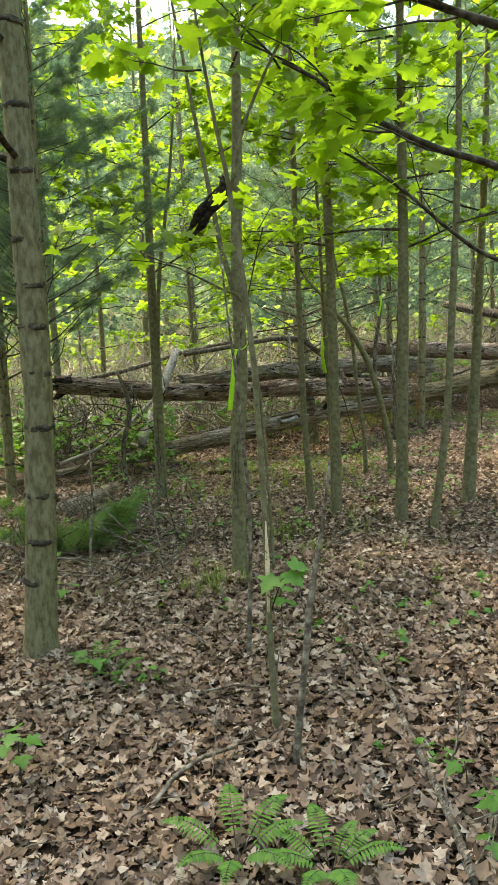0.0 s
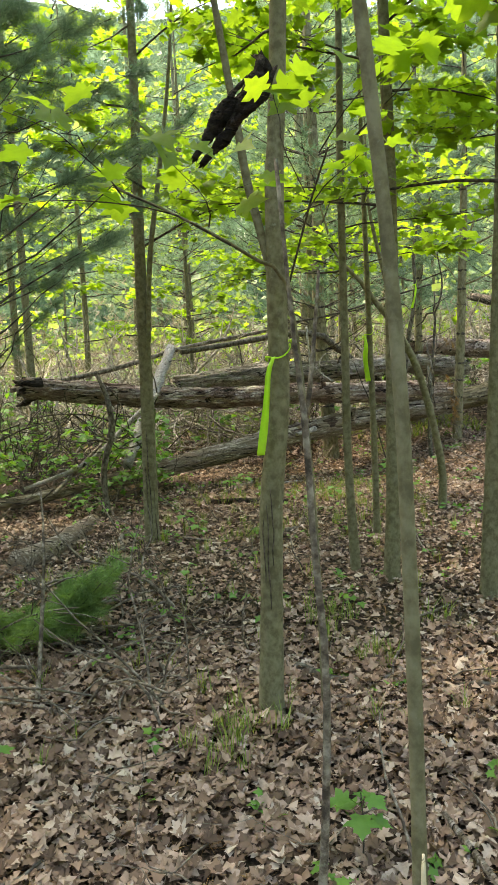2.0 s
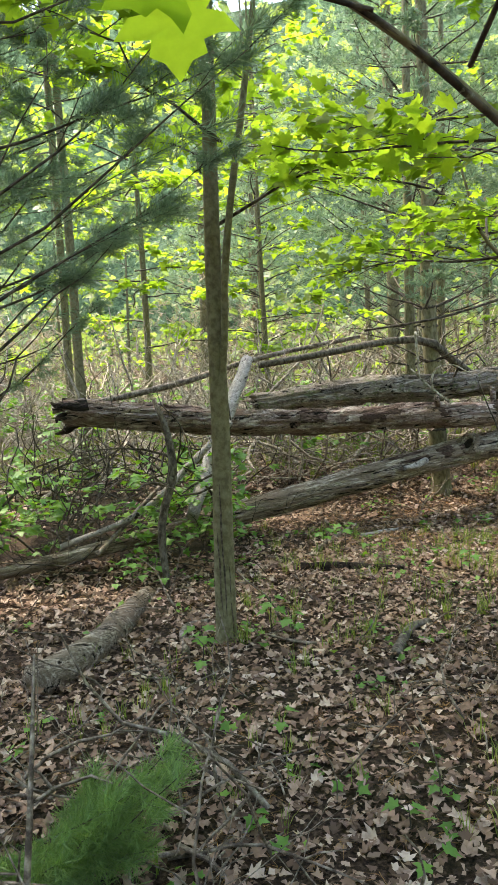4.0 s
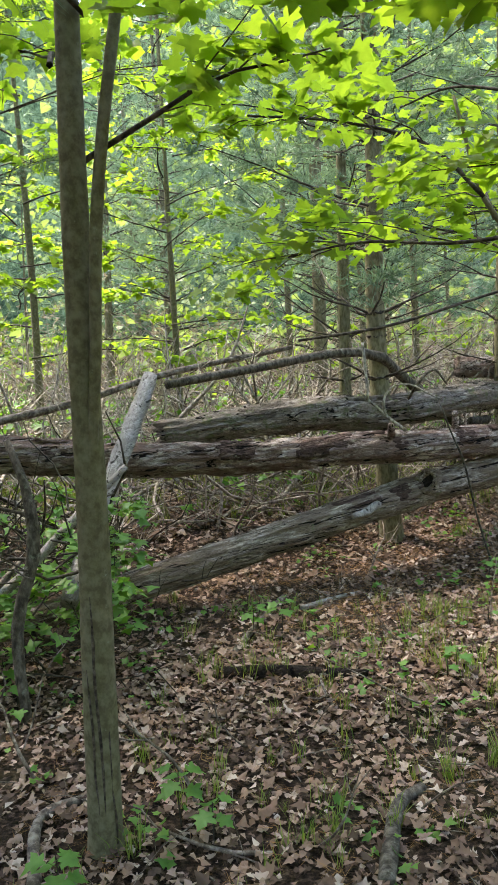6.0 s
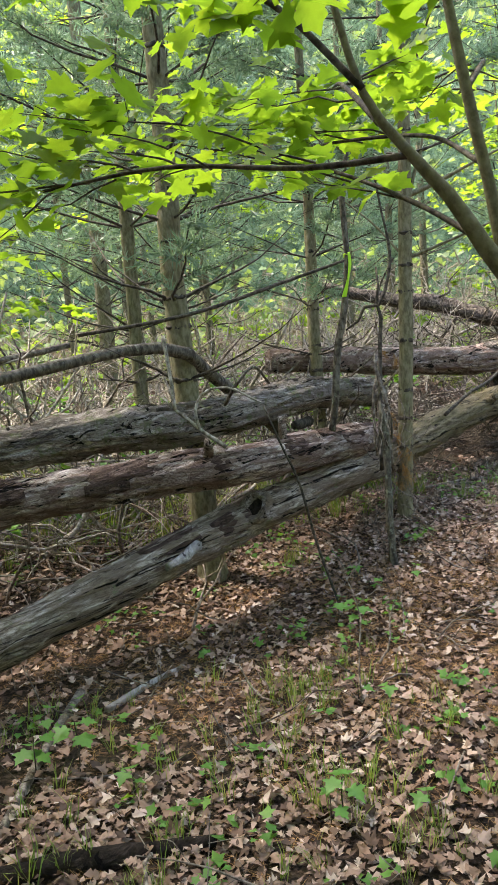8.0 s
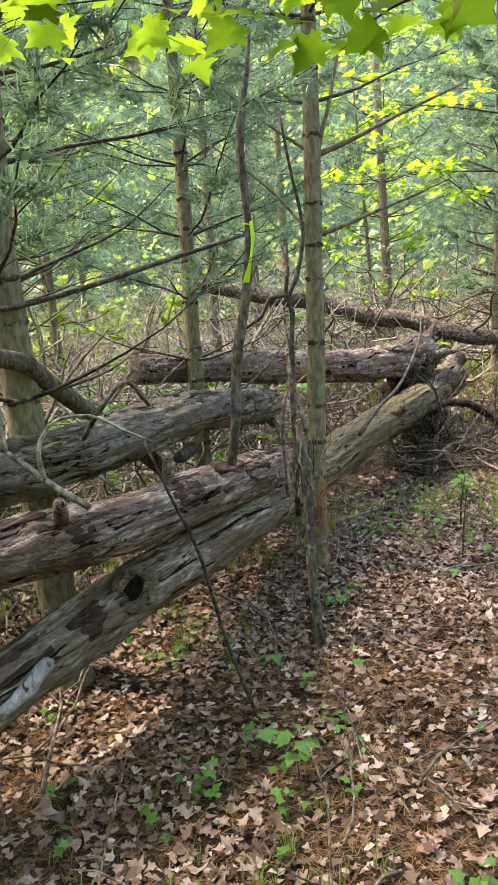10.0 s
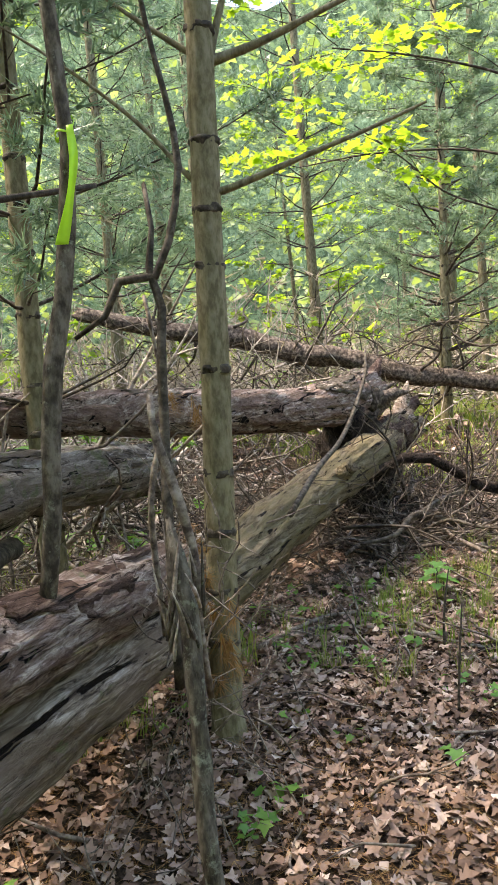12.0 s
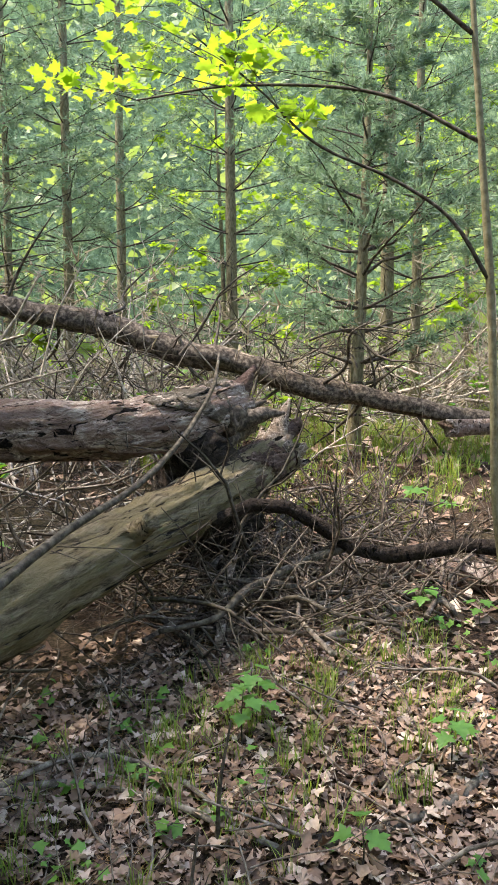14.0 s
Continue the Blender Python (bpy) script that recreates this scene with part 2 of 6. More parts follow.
# ---------------------------------------------------------------- mesh helpers
class Geo:
    """Gathers vertices and faces for one mesh."""

    def __init__(self):
        self.v, self.loops, self.tot, self.mi, self.n = [], [], [], [], 0

    def add(self, v, f, mat=0):
        v, f = np.asarray(v, float).reshape(-1, 3), np.asarray(f, int)
        self.v.append(v)
        self.loops.append((f + self.n).ravel())
        self.tot.append(np.full(len(f), f.shape[1]))
        self.mi.append(np.full(len(f), mat))
        self.n += len(v)

    def scatter(self, tv, tf, rot, pos, mat=0):
        """Copies of a small template, one for each rotation-and-scale matrix and place."""
        if not len(pos):
            return
        v = np.einsum("nij,kj->nki", rot, tv) + np.asarray(pos)[:, None, :]
        f = np.asarray(tf)[None] + (np.arange(len(pos)) * len(tv))[:, None, None]
        self.add(v.reshape(-1, 3), f.reshape(-1, tf.shape[1]), mat)

    def tube(self, pts, rad, seg=8, rough=0.0, scale=6.0, step=None, mat=0, caps=True, grain=0.0, ragged=0.0):
        p, r = smooth_path(np.asarray(pts, float), np.asarray(rad, float), step)
        d = np.gradient(p, axis=0)
        d /= np.linalg.norm(d, axis=1)[:, None] + 1e-9
        u = np.cross(d[0], (0.31, 0.17, 0.93) if abs(d[0][2]) < 0.9 else (0.97, 0.2, 0.1))
        u /= np.linalg.norm(u)
        ang = np.arange(seg) * 2 * math.pi / seg
        rings = []
        for i in range(len(p)):
            u = u - d[i] * (u @ d[i])
            u /= np.linalg.norm(u) + 1e-9
            w = np.cross(d[i], u)
            ring = np.outer(np.cos(ang), u) + np.outer(np.sin(ang), w)
            rr = np.full(seg, r[i])
            if rough:
                for j in range(seg):
                    q = Vector(p[i] + ring[j] * r[i])
                    n = noise.fractal(q * scale, 0.8, 2.1, 6)
                    if grain:
                        n += grain * noise.noise(Vector((ang[j] * 5.0, i * 0.06, 3.3))) + grain * 0.6 * noise.noise(Vector((ang[j] * 13.0, i * 0.04, 7.7)))
                    rr[j] *= 1 + rough * n
            ringp = p[i] + ring * rr[:, None]
            if ragged and i in (0, len(p) - 1):
                s = -1 if i == 0 else 1
                for j in range(seg):
                    ringp[j] += d[i] * s * ragged * (0.2 + abs(noise.noise(Vector((math.cos(ang[j]) * 3, math.sin(ang[j]) * 3, i * 1.7)))) * 2)
            rings.append(ringp)
        v = np.concatenate(rings)
        k = len(p)
        i, j = np.meshgrid(np.arange(k - 1), np.arange(seg), indexing="ij")
        a, b = i * seg + j, i * seg + (j + 1) % seg
        self.add(v, np.stack([a, b, b + seg, a + seg], -1).reshape(-1, 4), mat)
        if caps:
            for s, e, dd in ((0, p[0], -d[0]), ((k - 1) * seg, p[-1], d[-1])):
                base = self.n
                self.v.append((e - dd * (0.25 * ragged))[None])
                js = np.arange(seg)
                off = self.first_of(k, seg, base, s)
                tri = np.stack([off + js, off + (js + 1) % seg, np.full(seg, base)], -1)
                if s == 0:
                    tri = tri[:, ::-1]
                self.loops.append(tri.ravel())
                self.tot.append(np.full(seg, 3))
                self.mi.append(np.full(seg, mat))
                self.n += 1

    @staticmethod
    def first_of(k, seg, base, s):
        """Index of the first vertex of the ring that starts at s within the tube just added."""
        return base - k * seg if s == 0 else base - 1 - k * seg + s

    def mesh(self, name, mats, shift=(0, 0, 0), smooth=True):
        me = bpy.data.meshes.new(name)
        v = np.concatenate(self.v) - np.asarray(shift)
        lp, tt = np.concatenate(self.loops), np.concatenate(self.tot)
        me.vertices.add(len(v))
        me.vertices.foreach_set("co", v.ravel())
        me.loops.add(len(lp))
        me.loops.foreach_set("vertex_index", lp.astype(np.int32))
        me.polygons.add(len(tt))
        me.polygons.foreach_set("loop_start", np.concatenate([[0], np.cumsum(tt)[:-1]]).astype(np.int32))
        me.polygons.foreach_set("material_index", np.concatenate(self.mi).astype(np.int32))
        me.polygons.foreach_set("use_smooth", np.full(len(tt), smooth))
        for m in mats if isinstance(mats, (list, tuple)) else [mats]:
            me.materials.append(m)
        me.update(calc_edges=True)
        me.validate()
        return me


def smooth_path(p, r, step=None):
    """A smooth curve through the points, with radii, in even steps."""
    if len(p) < 2:
        return p, r
    seglen = np.linalg.norm(np.diff(p, axis=0), axis=1)
    total = seglen.sum()
    step = step or max(total / 12, 0.02)
    n = max(2, int(round(total / step)) + 1)
    q = np.concatenate([[2 * p[0] - p[1]], p, [2 * p[-1] - p[-2]]])
    cum = np.concatenate([[0], np.cumsum(seglen)])
    outp, outr = [], []
    for s in np.linspace(0, total, n):
        i = min(len(p) - 2, int(np.searchsorted(cum, s, "right") - 1))
        u = (s - cum[i]) / max(seglen[i], 1e-9)
        a, b, c, d = q[i], q[i + 1], q[i + 2], q[i + 3]
        outp.append(0.5 * (2 * b + (c - a) * u + (2 * a - 5 * b + 4 * c - d) * u ** 2 + (3 * b - a - 3 * c + d) * u ** 3))
        outr.append(r[i] * (1 - u) + r[i + 1] * u)
    return np.array(outp), np.array(outr)


def thing(name, base, label, category, group="", kind=""):
    ob = new(name)
    ob.location = base
    ob.empty_display_size = 0.1
    return tagged(ob, label, category, group, kind)


def part(name, geo, mats, parent, label=""):
    """One mesh under a thing or part whose root empty stands at its location; geo is in world metres."""
    root = parent
    while root.parent:
        root = root.parent
    ob = new(name, geo.mesh(name, mats, root.location))
    ob.parent = parent
    return tagged(ob, label)


def solo(name, geo, mats, label, category, group="", kind="", base=None):
    v = np.concatenate(geo.v)
    base = np.array([v[:, 0].mean(), v[:, 1].mean(), v[:, 2].min()]) if base is None else np.asarray(base)
    ob = new(name, geo.mesh(name, mats, base))
    ob.location = base
    return tagged(ob, label, category, group, kind)


def frames_from(normal, heading, size):
    """Rotation-and-scale matrices whose y axis is the heading and z axis the normal."""
    n = normal / (np.linalg.norm(normal, axis=1)[:, None] + 1e-9)
    y = heading - n * np.sum(heading * n, axis=1)[:, None]
    y /= np.linalg.norm(y, axis=1)[:, None] + 1e-9
    x = np.cross(y, n)
    return np.stack([x, y, n], -1) * np.asarray(size)[:, None, None]


def lobed_leaf(half, fold=0.18, droop=0.25, curl=0.0, wave=0.0):
    """A leaf of length 1 along +y: a fan of triangles round its middle, folded along the rib."""
    out = [(0, 0)] + list(half) + [(0, 1.0)] + [(-x, y) for x, y in reversed(half)]
    pts = np.array([(0, 0.34)] + out)
    z = fold * np.abs(pts[:, 0]) - droop * np.clip(pts[:, 1] - 0.2, 0, 1) ** 2 + curl * pts[:, 0] ** 2 + wave * np.sin(9 * pts[:, 0] + 7 * pts[:, 1])
    n = len(out)
    tri = np.array([(0, 1 + i, 1 + (i + 1) % n) for i in range(n)])[:, ::-1]
    return np.column_stack([pts, z]), tri


MAPLE_HALF = [(0.20, -0.07), (0.40, -0.02), (0.30, 0.16), (0.48, 0.20), (0.66, 0.44), (0.44, 0.45), (0.27, 0.50), (0.31, 0.68), (0.15, 0.74)]
LEAF_FINE = [lobed_leaf(MAPLE_HALF, f, d, 0, w) for f, d, w in ((0.10, 0.25, 0.02), (0.22, 0.4, 0.03), (-0.08, 0.15, 0.03))]
LEAF_MID = lobed_leaf([(0.34, -0.03), (0.28, 0.16), (0.62, 0.43), (0.28, 0.52)], 0.12, 0.3)
LEAF_FAR = lobed_leaf([(0.52, 0.30), (0.3, 0.62)], 0.1, 0.3)
DRY_HALF = [(0.16, -0.05), (0.36, -0.02), (0.26, 0.14), (0.42, 0.22), (0.60, 0.42), (0.40, 0.43), (0.25, 0.47), (0.30, 0.68), (0.13, 0.76)]
OAK_HALF = [(0.06, 0.08), (0.20, 0.17), (0.08, 0.24), (0.31, 0.36), (0.34, 0.44), (0.11, 0.46), (0.30, 0.62), (0.28, 0.70), (0.10, 0.72), (0.17, 0.86)]
DRY = [lobed_leaf(DRY_HALF, 0.25, 0.3, 0.3, 0.06), lobed_leaf(OAK_HALF, 0.5, -0.3, 0.5, 0.06), lobed_leaf(DRY_HALF, -0.25, -0.35, -0.3, 0.07),
       lobed_leaf(OAK_HALF, -0.2, 0.35, 0.2, 0.04), lobed_leaf(OAK_HALF, 0.3, 0.1, 0.9, 0.08), lobed_leaf(DRY_HALF, 0.7, -0.5, 0.4, 0.10)]

DRY_PLAIN = [lobed_leaf([(0.30, 0.0), (0.24, 0.17), (0.56, 0.40), (0.27, 0.52)], f, d, c, w) for f, d, c, w in ((0.3, 0.3, 0.3, 0.06), (-0.3, -0.3, -0.2, 0.08), (0.6, -0.4, 0.5, 0.06))]
DRY_PLAIN += [lobed_leaf([(0.20, 0.16), (0.33, 0.40), (0.12, 0.48), (0.30, 0.68)], f, d, c, w) for f, d, c, w in ((0.4, -0.3, 0.4, 0.06), (-0.2, 0.4, 0.2, 0.05), (0.2, 0.2, 0.8, 0.08))]


def tuft_template(count, spread, rng, width=0.02, bend=0.15):
    """Needles of length about 1 round the +y axis, one thin triangle each."""
    v, f = [], []
    for i in range(count):
        a, s = rng.uniform(0, 2 * math.pi), rng.uniform(0.25, 1) * spread
        d = np.array([math.cos(a) * math.sin(s), math.cos(s), math.sin(a) * math.sin(s)]) * rng.uniform(0.75, 1.05)
        side = np.cross(d, rng.normal(size=3))
        side *= width / np.linalg.norm(side)
        o = np.array([0, rng.uniform(-0.5, 0.1), 0])
        v += [o - side, o + side, o + d + np.array([0, 0, -bend * rng.uniform(0, 1)])]
        f.append((3 * i, 3 * i + 1, 3 * i + 2))
    return np.array(v), np.array(f)


def ease(a, b, v):
    u = min(1.0, max(0.0, (v - a) / (b - a)))
    return u * u * (3 - 2 * u)


def ground_z(x, y):
    """Height of the forest floor."""
    z = 0.20 * ease(-0.5, 3.5, y)
    z -= 0.09 * math.exp(-((x - 0.9) ** 2 + (y - 9.4) ** 2) / 1.6)
    z += 0.10 * ease(10.0, 11.5, y)
    z += 0.42 * ease(12.2, 15.3, (x + y) * 0.7071)
    z += 0.035 * noise.noise(Vector((x * 0.9, y * 0.9, 0))) + 0.012 * noise.noise(Vector((x * 3.1, y * 3.1, 5)))
    far = math.hypot(x, y - 6)
    return z + 0.9 * ease(22, 60, far)


# ---------------------------------------------------------------- ground
def build_ground():
    # fine near the walk, growing cells out to the horizon
    def axis(lo, hi, fine):
        mid = list(np.arange(lo, hi + 1e-6, fine))
        out, step, a, b = [], fine, lo, hi
        left, right = [], []
        while b < 400:
            step *= 1.35
            a, b = a - step, b + step
            left.append(a)
            right.append(b)
        return left[::-1] + mid + right
    xs, ys = axis(-6, 10, 0.13), axis(-2, 18, 0.13)
    v = [(x, y, ground_z(x, y)) for y in ys for x in xs]
    w = len(xs)
    i, j = np.meshgrid(np.arange(len(ys) - 1), np.arange(w - 1), indexing="ij")
    a = i * w + j
    g = Geo()
    g.add(v, np.stack([a, a + 1, a + 1 + w, a + w], -1).reshape(-1, 4))
    ob = new("ground", g.mesh("ground", SOIL))
    tagged(ob, "brown forest floor of soil and decayed leaves", "ground", kind="structure")


build_ground()


def build_backdrop():
    g = Geo()
    n, rad = 96, 58.0
    ang = np.arange(n) * 2 * math.pi / n
    hs = (-1.0, 5.0, 11.0, 18.0, 27.0)
    v = []
    for k, h in enumerate(hs):
        for a in ang:
            top = h + (3.0 * noise.noise(Vector((math.cos(a) * 6, math.sin(a) * 6, 2.0))) if k == len(hs) - 1 else 0)
            rr = rad + 2.5 * noise.noise(Vector((math.cos(a) * 5, math.sin(a) * 5, h * 0.3)))
            v.append((math.cos(a) * rr, 6 + math.sin(a) * rr, top))
    i, j = np.meshgrid(np.arange(len(hs) - 1), np.arange(n), indexing="ij")
    a, b = i * n + j, i * n + (j + 1) % n
    g.add(v, np.stack([a, b, b + n, a + n], -1).reshape(-1, 4))
    tagged(new("backdrop", g.mesh("backdrop", BACKDROP)), "distant green wall of woods with painted gaps and haze", "backdrop", kind="structure")


build_backdrop()
rng = np.random.default_rng(7)


# ---------------------------------------------------------------- leaf litter
def place_on_ground(xy, lift):
    return np.array([(x, y, ground_z(x, y) + l) for (x, y), l in zip(xy, lift)])


def build_litter(name, count, boxes, size, label, templates):
    g = Geo()
    per = count // len(templates)
    for tv, tf in templates:
        xy = []
        while len(xy) < per:
            x0, y0, x1, y1 = boxes[rng.integers(len(boxes))]
            p = (rng.uniform(x0, x1), rng.uniform(y0, y1))
            # bare needle-covered patches beside the logs keep fewer leaves
            thin = math.exp(-((p[0] - 1.5) ** 2 + (p[1] - 9.2) ** 2) / 2.4)
            if rng.random() > 0.7 * thin:
                xy.append(p)
        xy = np.array(xy)
        nrm = np.column_stack([rng.normal(0, 0.27, per), rng.normal(0, 0.27, per), np.ones(per)])
        nrm[rng.random(per) < 0.3, 2] *= -1
        head = rng.normal(size=(per, 3))
        s = rng.uniform(*size, per)
        g.scatter(tv, tf, frames_from(nrm, head, s), place_on_ground(xy, rng.uniform(0.003, 0.032, per)))
    ob = new(name, g.mesh(name, LITTER))
    tagged(ob, label, "leaf litter", kind="stuff")


NEAR_FLOOR = [(-2.6, 1.3, 2.4, 4.6), (-3.2, 4.6, 3.0, 8.5), (-1.0, 7.5, 5.5, 12.2), (0.6, 8.4, 5.0, 11.8), (-1.5, 1.3, 1.5, 5.0)]
build_litter("leaf_litter", 30000, NEAR_FLOOR, (0.029, 0.058), "dry brown maple and oak leaves covering the forest floor", DRY)
build_litter("leaf_litter", 48000, NEAR_FLOOR, (0.024, 0.054), "older dry leaves packed on the forest floor", DRY_PLAIN)
build_litter("leaf_crumbs", 30000, [(-2.0, 1.4, 2.0, 4.6), (-1.8, 4.6, 1.8, 8.5), (-1.0, 7.5, 5.2, 12.0), (0.8, 8.6, 5.0, 11.6)], (0.016, 0.04), "crumbled bits of dry leaves and bark", [lobed_leaf([(0.3, 0.35)], 0.5, 0.3, 0.3), lobed_leaf([(0.45, 0.6)], -0.4, -0.3, 0.2)])
build_litter("leaf_litter", 6000, [(-9, 10.5, 1.0, 19), (-8, 4, -3, 12), (5.5, 9, 12, 18), (-14, 13, 16, 28)], (0.09, 0.17), "dry brown leaves lying further into the woods", [lobed_leaf([(0.3, 0.2), (0.42, 0.45), (0.28, 0.75)], 0.5, 0.1, 0.6, 0.1)])
build_litter("leaf_litter", 26000, [(-9, 9.5, 1.0, 17), (-9, 3, -3, 12), (-7, -5, 7, 1.6), (2.4, 0, 8, 8.5), (5.0, 8.5, 12, 17), (-14, 13, 16, 28), (-12, 12, 14, 20)], (0.05, 0.095), "dry leaves strewn thinly between the farther trunks", DRY_PLAIN[::3])


# ---------------------------------------------------------------- trees
def leaf_normals(n, tilt=0.35):
    return np.column_stack([rng.normal(0, tilt, n), rng.normal(0, tilt, n), np.ones(n)])


def maple_spray(wood, leaves, base, way, length, rad, count, size, templates, seg=5, droop=0.12, mat=0, limb=None):
    """A limb with side twigs and a flat layer of leaves on its outer part."""
    way = np.asarray(way, float) / np.linalg.norm(way)
    side = np.cross(way, (0, 0, 1.0))
    side /= np.linalg.norm(side) + 1e-9
    pts = [np.asarray(base, float) + way * length * t + side * length * 0.08 * math.sin(3.1 * t + base[0] * 9) - np.array([0, 0, droop * length * t * t])
           + rng.normal(0, 0.012 * length, 3) * (t > 0) for t in np.linspace(0, 1, 6)]
    (limb or wood).tube(pts, np.linspace(rad, rad * 0.25, 6), seg, step=length / 6, caps=False, mat=mat)
    pts = np.array(pts)
    lp = []
    size = (0.8 * size[0], 0.8 * size[1])
    count = int(1.5 * count)
    twigs = max(3, int(count / 11))
    for k in range(twigs):
        t = rng.uniform(0.25, 1.0)
        i = min(4, int(t * 5))
        b = pts[i] + (pts[i + 1] - pts[i]) * (t * 5 - i)
        sgn = 1 if k % 2 else -1
        tw = way * rng.uniform(0.4, 0.9) + side * sgn * rng.uniform(0.5, 1.0) + np.array([0, 0, rng.uniform(-0.15, 0.25)])
        tl = length * rng.uniform(0.18, 0.42) * (1.25 - 0.6 * t)
        e = b + tw * tl
        m = (b + e) / 2 + rng.normal(0, 0.03 * tl, 3) + np.array([0, 0, 0.03 * tl])
        wood.tube([b, m, e], [rad * 0.3, rad * 0.22, rad * 0.12], 3, step=tl / 2, caps=False, mat=mat)
        for q in range(max(2, int(round(count / twigs)))):
            u = rng.uniform(0.3, 1.05)
            lp.append((b + (e - b) * u, tw + side * rng.normal(0, 0.7) + way * rng.normal(0, 0.5)))
    n = len(lp)
    pos = np.array([a for a, _ in lp]) + rng.normal(0, 0.06, (n, 3)) * np.array([1, 1, 0.4])
    head = np.array([b for _, b in lp])
    head[:, 2] = -0.15
    which = rng.integers(len(templates), size=n)
    nrm = leaf_normals(n, 0.48)
    sz = rng.uniform(size[0], size[1], n)
    rot = frames_from(nrm, head, sz)
    for w, (tv, tf) in enumerate(templates):
        s = which == w
        leaves.scatter(tv, tf, rot[s], pos[s])


def extend(nodes, height, lean=0.0):
    """Carry a trunk's nodes on up to a height, thinning out."""
    nodes = [tuple(n) for n in nodes]
    (x0, y0, z0, r0), (x1, y1, z1, r1) = nodes[-2], nodes[-1]
    if z1 < height:
        dx, dy = (x1 - x0) / max(0.2, z1 - z0), (y1 - y0) / max(0.2, z1 - z0)
        for k in (1, 2, 3):
            z = z1 + (height - z1) * k / 3
            nodes.append((x1 + dx * (z - z1) * 0.7, y1 + dy * (z - z1) * 0.7, z, max(0.004, r1 * (1 - k / 3.2))))
    return nodes


def trunk_at(nodes, z):
    for a, b in zip(nodes, nodes[1:]):
        if a[2] <= z <= b[2]:
            u = (z - a[2]) / (b[2] - a[2])
            return np.array([a[i] + (b[i] - a[i]) * u for i in range(4)])
    return np.array(nodes[-1])


def maple(nodes, height, label, low=2.2, sprays=16, reach=1.3, count=58, size=(0.07, 0.115), stems=(), fine=True, group="young maples", bark=None, seg=14, skip=None):
    """A young maple: trunk along its nodes, limbs, and sprays of leaves."""
    nodes = [(nodes[0][0], nodes[0][1], ground_z(nodes[0][0], nodes[0][1]) - 0.04, nodes[0][3] * 1.35)] + [(nodes[0][0], nodes[0][1], ground_z(nodes[0][0], nodes[0][1]) + 0.06, nodes[0][3] * 1.04)] + list(nodes[1:])
    full = extend(nodes, height)
    tree = thing("maple_tree", nodes[0][:3], label, "tree", group)
    g = Geo()
    g.tube([n[:3] for n in full], [n[3] for n in full], seg + 6, rough=0.05, scale=7, step=0.06 if seg > 9 else 0.12, grain=0.3)
    trunk = part("trunk", g, bark or BARK_MAPLE, tree)
    for st in stems:
        g = Geo()
        g.tube([n[:3] for n in st], [n[3] for n in st], 8, rough=0.06, step=0.08)
        part("stem", g, bark or BARK_MAPLE, tree)
    wood, leaves = Geo(), Geo()
    for k in range(sprays):
        z = low + (height - low - 0.1) * ((k + rng.random()) / sprays) ** 1.15
        b = trunk_at(full, z)
        a = k * 2.4 + rng.uniform(-0.5, 0.5)
        if skip and skip(math.cos(a), math.sin(a), z):
            continue
        L = reach * rng.uniform(0.6, 1.1) * (1.0 - 0.45 * (z - low) / max(0.5, height - low))
        maple_spray(wood, leaves, b[:3], (math.cos(a), math.sin(a), rng.uniform(0.1, 0.5)), L, max(0.004, min(0.010, b[3] * 0.28)), count, size, LEAF_FINE if fine and z < 4.2 else [LEAF_MID], limb=(arm := Geo()))
        part("limb", arm, BARK_TWIG, trunk)
    if sprays:
        tagged(part("twig_mass", wood, BARK_TWIG, tree), kind="stuff")
        tagged(part("crown", leaves, LEAF, tree, "bright yellow-green lobed leaves"), kind="stuff")
    return tree


TUFT = tuft_template(12, 1.1, rng, 0.015)
TUFT_FAR = tuft_template(6, 1.35, rng, 0.036)


def pine_limb(wood, needles, base, way, length, rad, tufts, size, tuft, bare=0.35, twigs=7, sag=0.0, mat=0, limb=None):
    way = np.asarray(way, float) / np.linalg.norm(way)
    side = np.cross(way, (0, 0, 1.0))
    side /= np.linalg.norm(side) + 1e-9
    base = np.asarray(base, float)
    pts = np.array([base + way * length * t + np.array([0, 0, (0.16 - sag) * length * t * t]) + rng.normal(0, 0.018 * length, 3) * (t > 0) for t in np.linspace(0, 1, 5)])
    (limb or wood).tube(pts, np.linspace(rad, rad * 0.22, 5), 4, step=length / 5, caps=False, mat=mat)
    tp, th = [], []
    for k in range(twigs):
        t = bare * 0.6 + (1 - bare * 0.6) * (k + rng.random()) / twigs
        i = min(3, int(t * 4))
        b = pts[i] + (pts[i + 1] - pts[i]) * (t * 4 - i)
        tw = way * rng.uniform(0.5, 1.0) + side * (1 if k % 2 else -1) * rng.uniform(0.5, 1.0) + np.array([0, 0, rng.uniform(-0.2, 0.3)])
        tl = length * rng.uniform(0.15, 0.38) * (1.2 - 0.7 * t)
        e = b + tw * tl
        wood.tube([b, (b + e) / 2 + rng.normal(0, 0.04 * tl, 3), e], [rad * 0.3, rad * 0.2, rad * 0.12], 3, step=tl / 2, caps=False, mat=mat)
        if t > bare:
            m = max(1, int(tufts / twigs))
            for u in np.linspace(0.3, 1.0, m):
                tp.append(b + (e - b) * u)
                th.append(tw + rng.normal(0, 0.25, 3) + np.array([0, 0, 0.25]))
    if tp and needles is not None:
        n = len(tp)
        needles.scatter(*tuft, frames_from(rng.normal(size=(n, 3)), np.array(th), size * rng.uniform(0.75, 1.2, n)), np.array(tp))


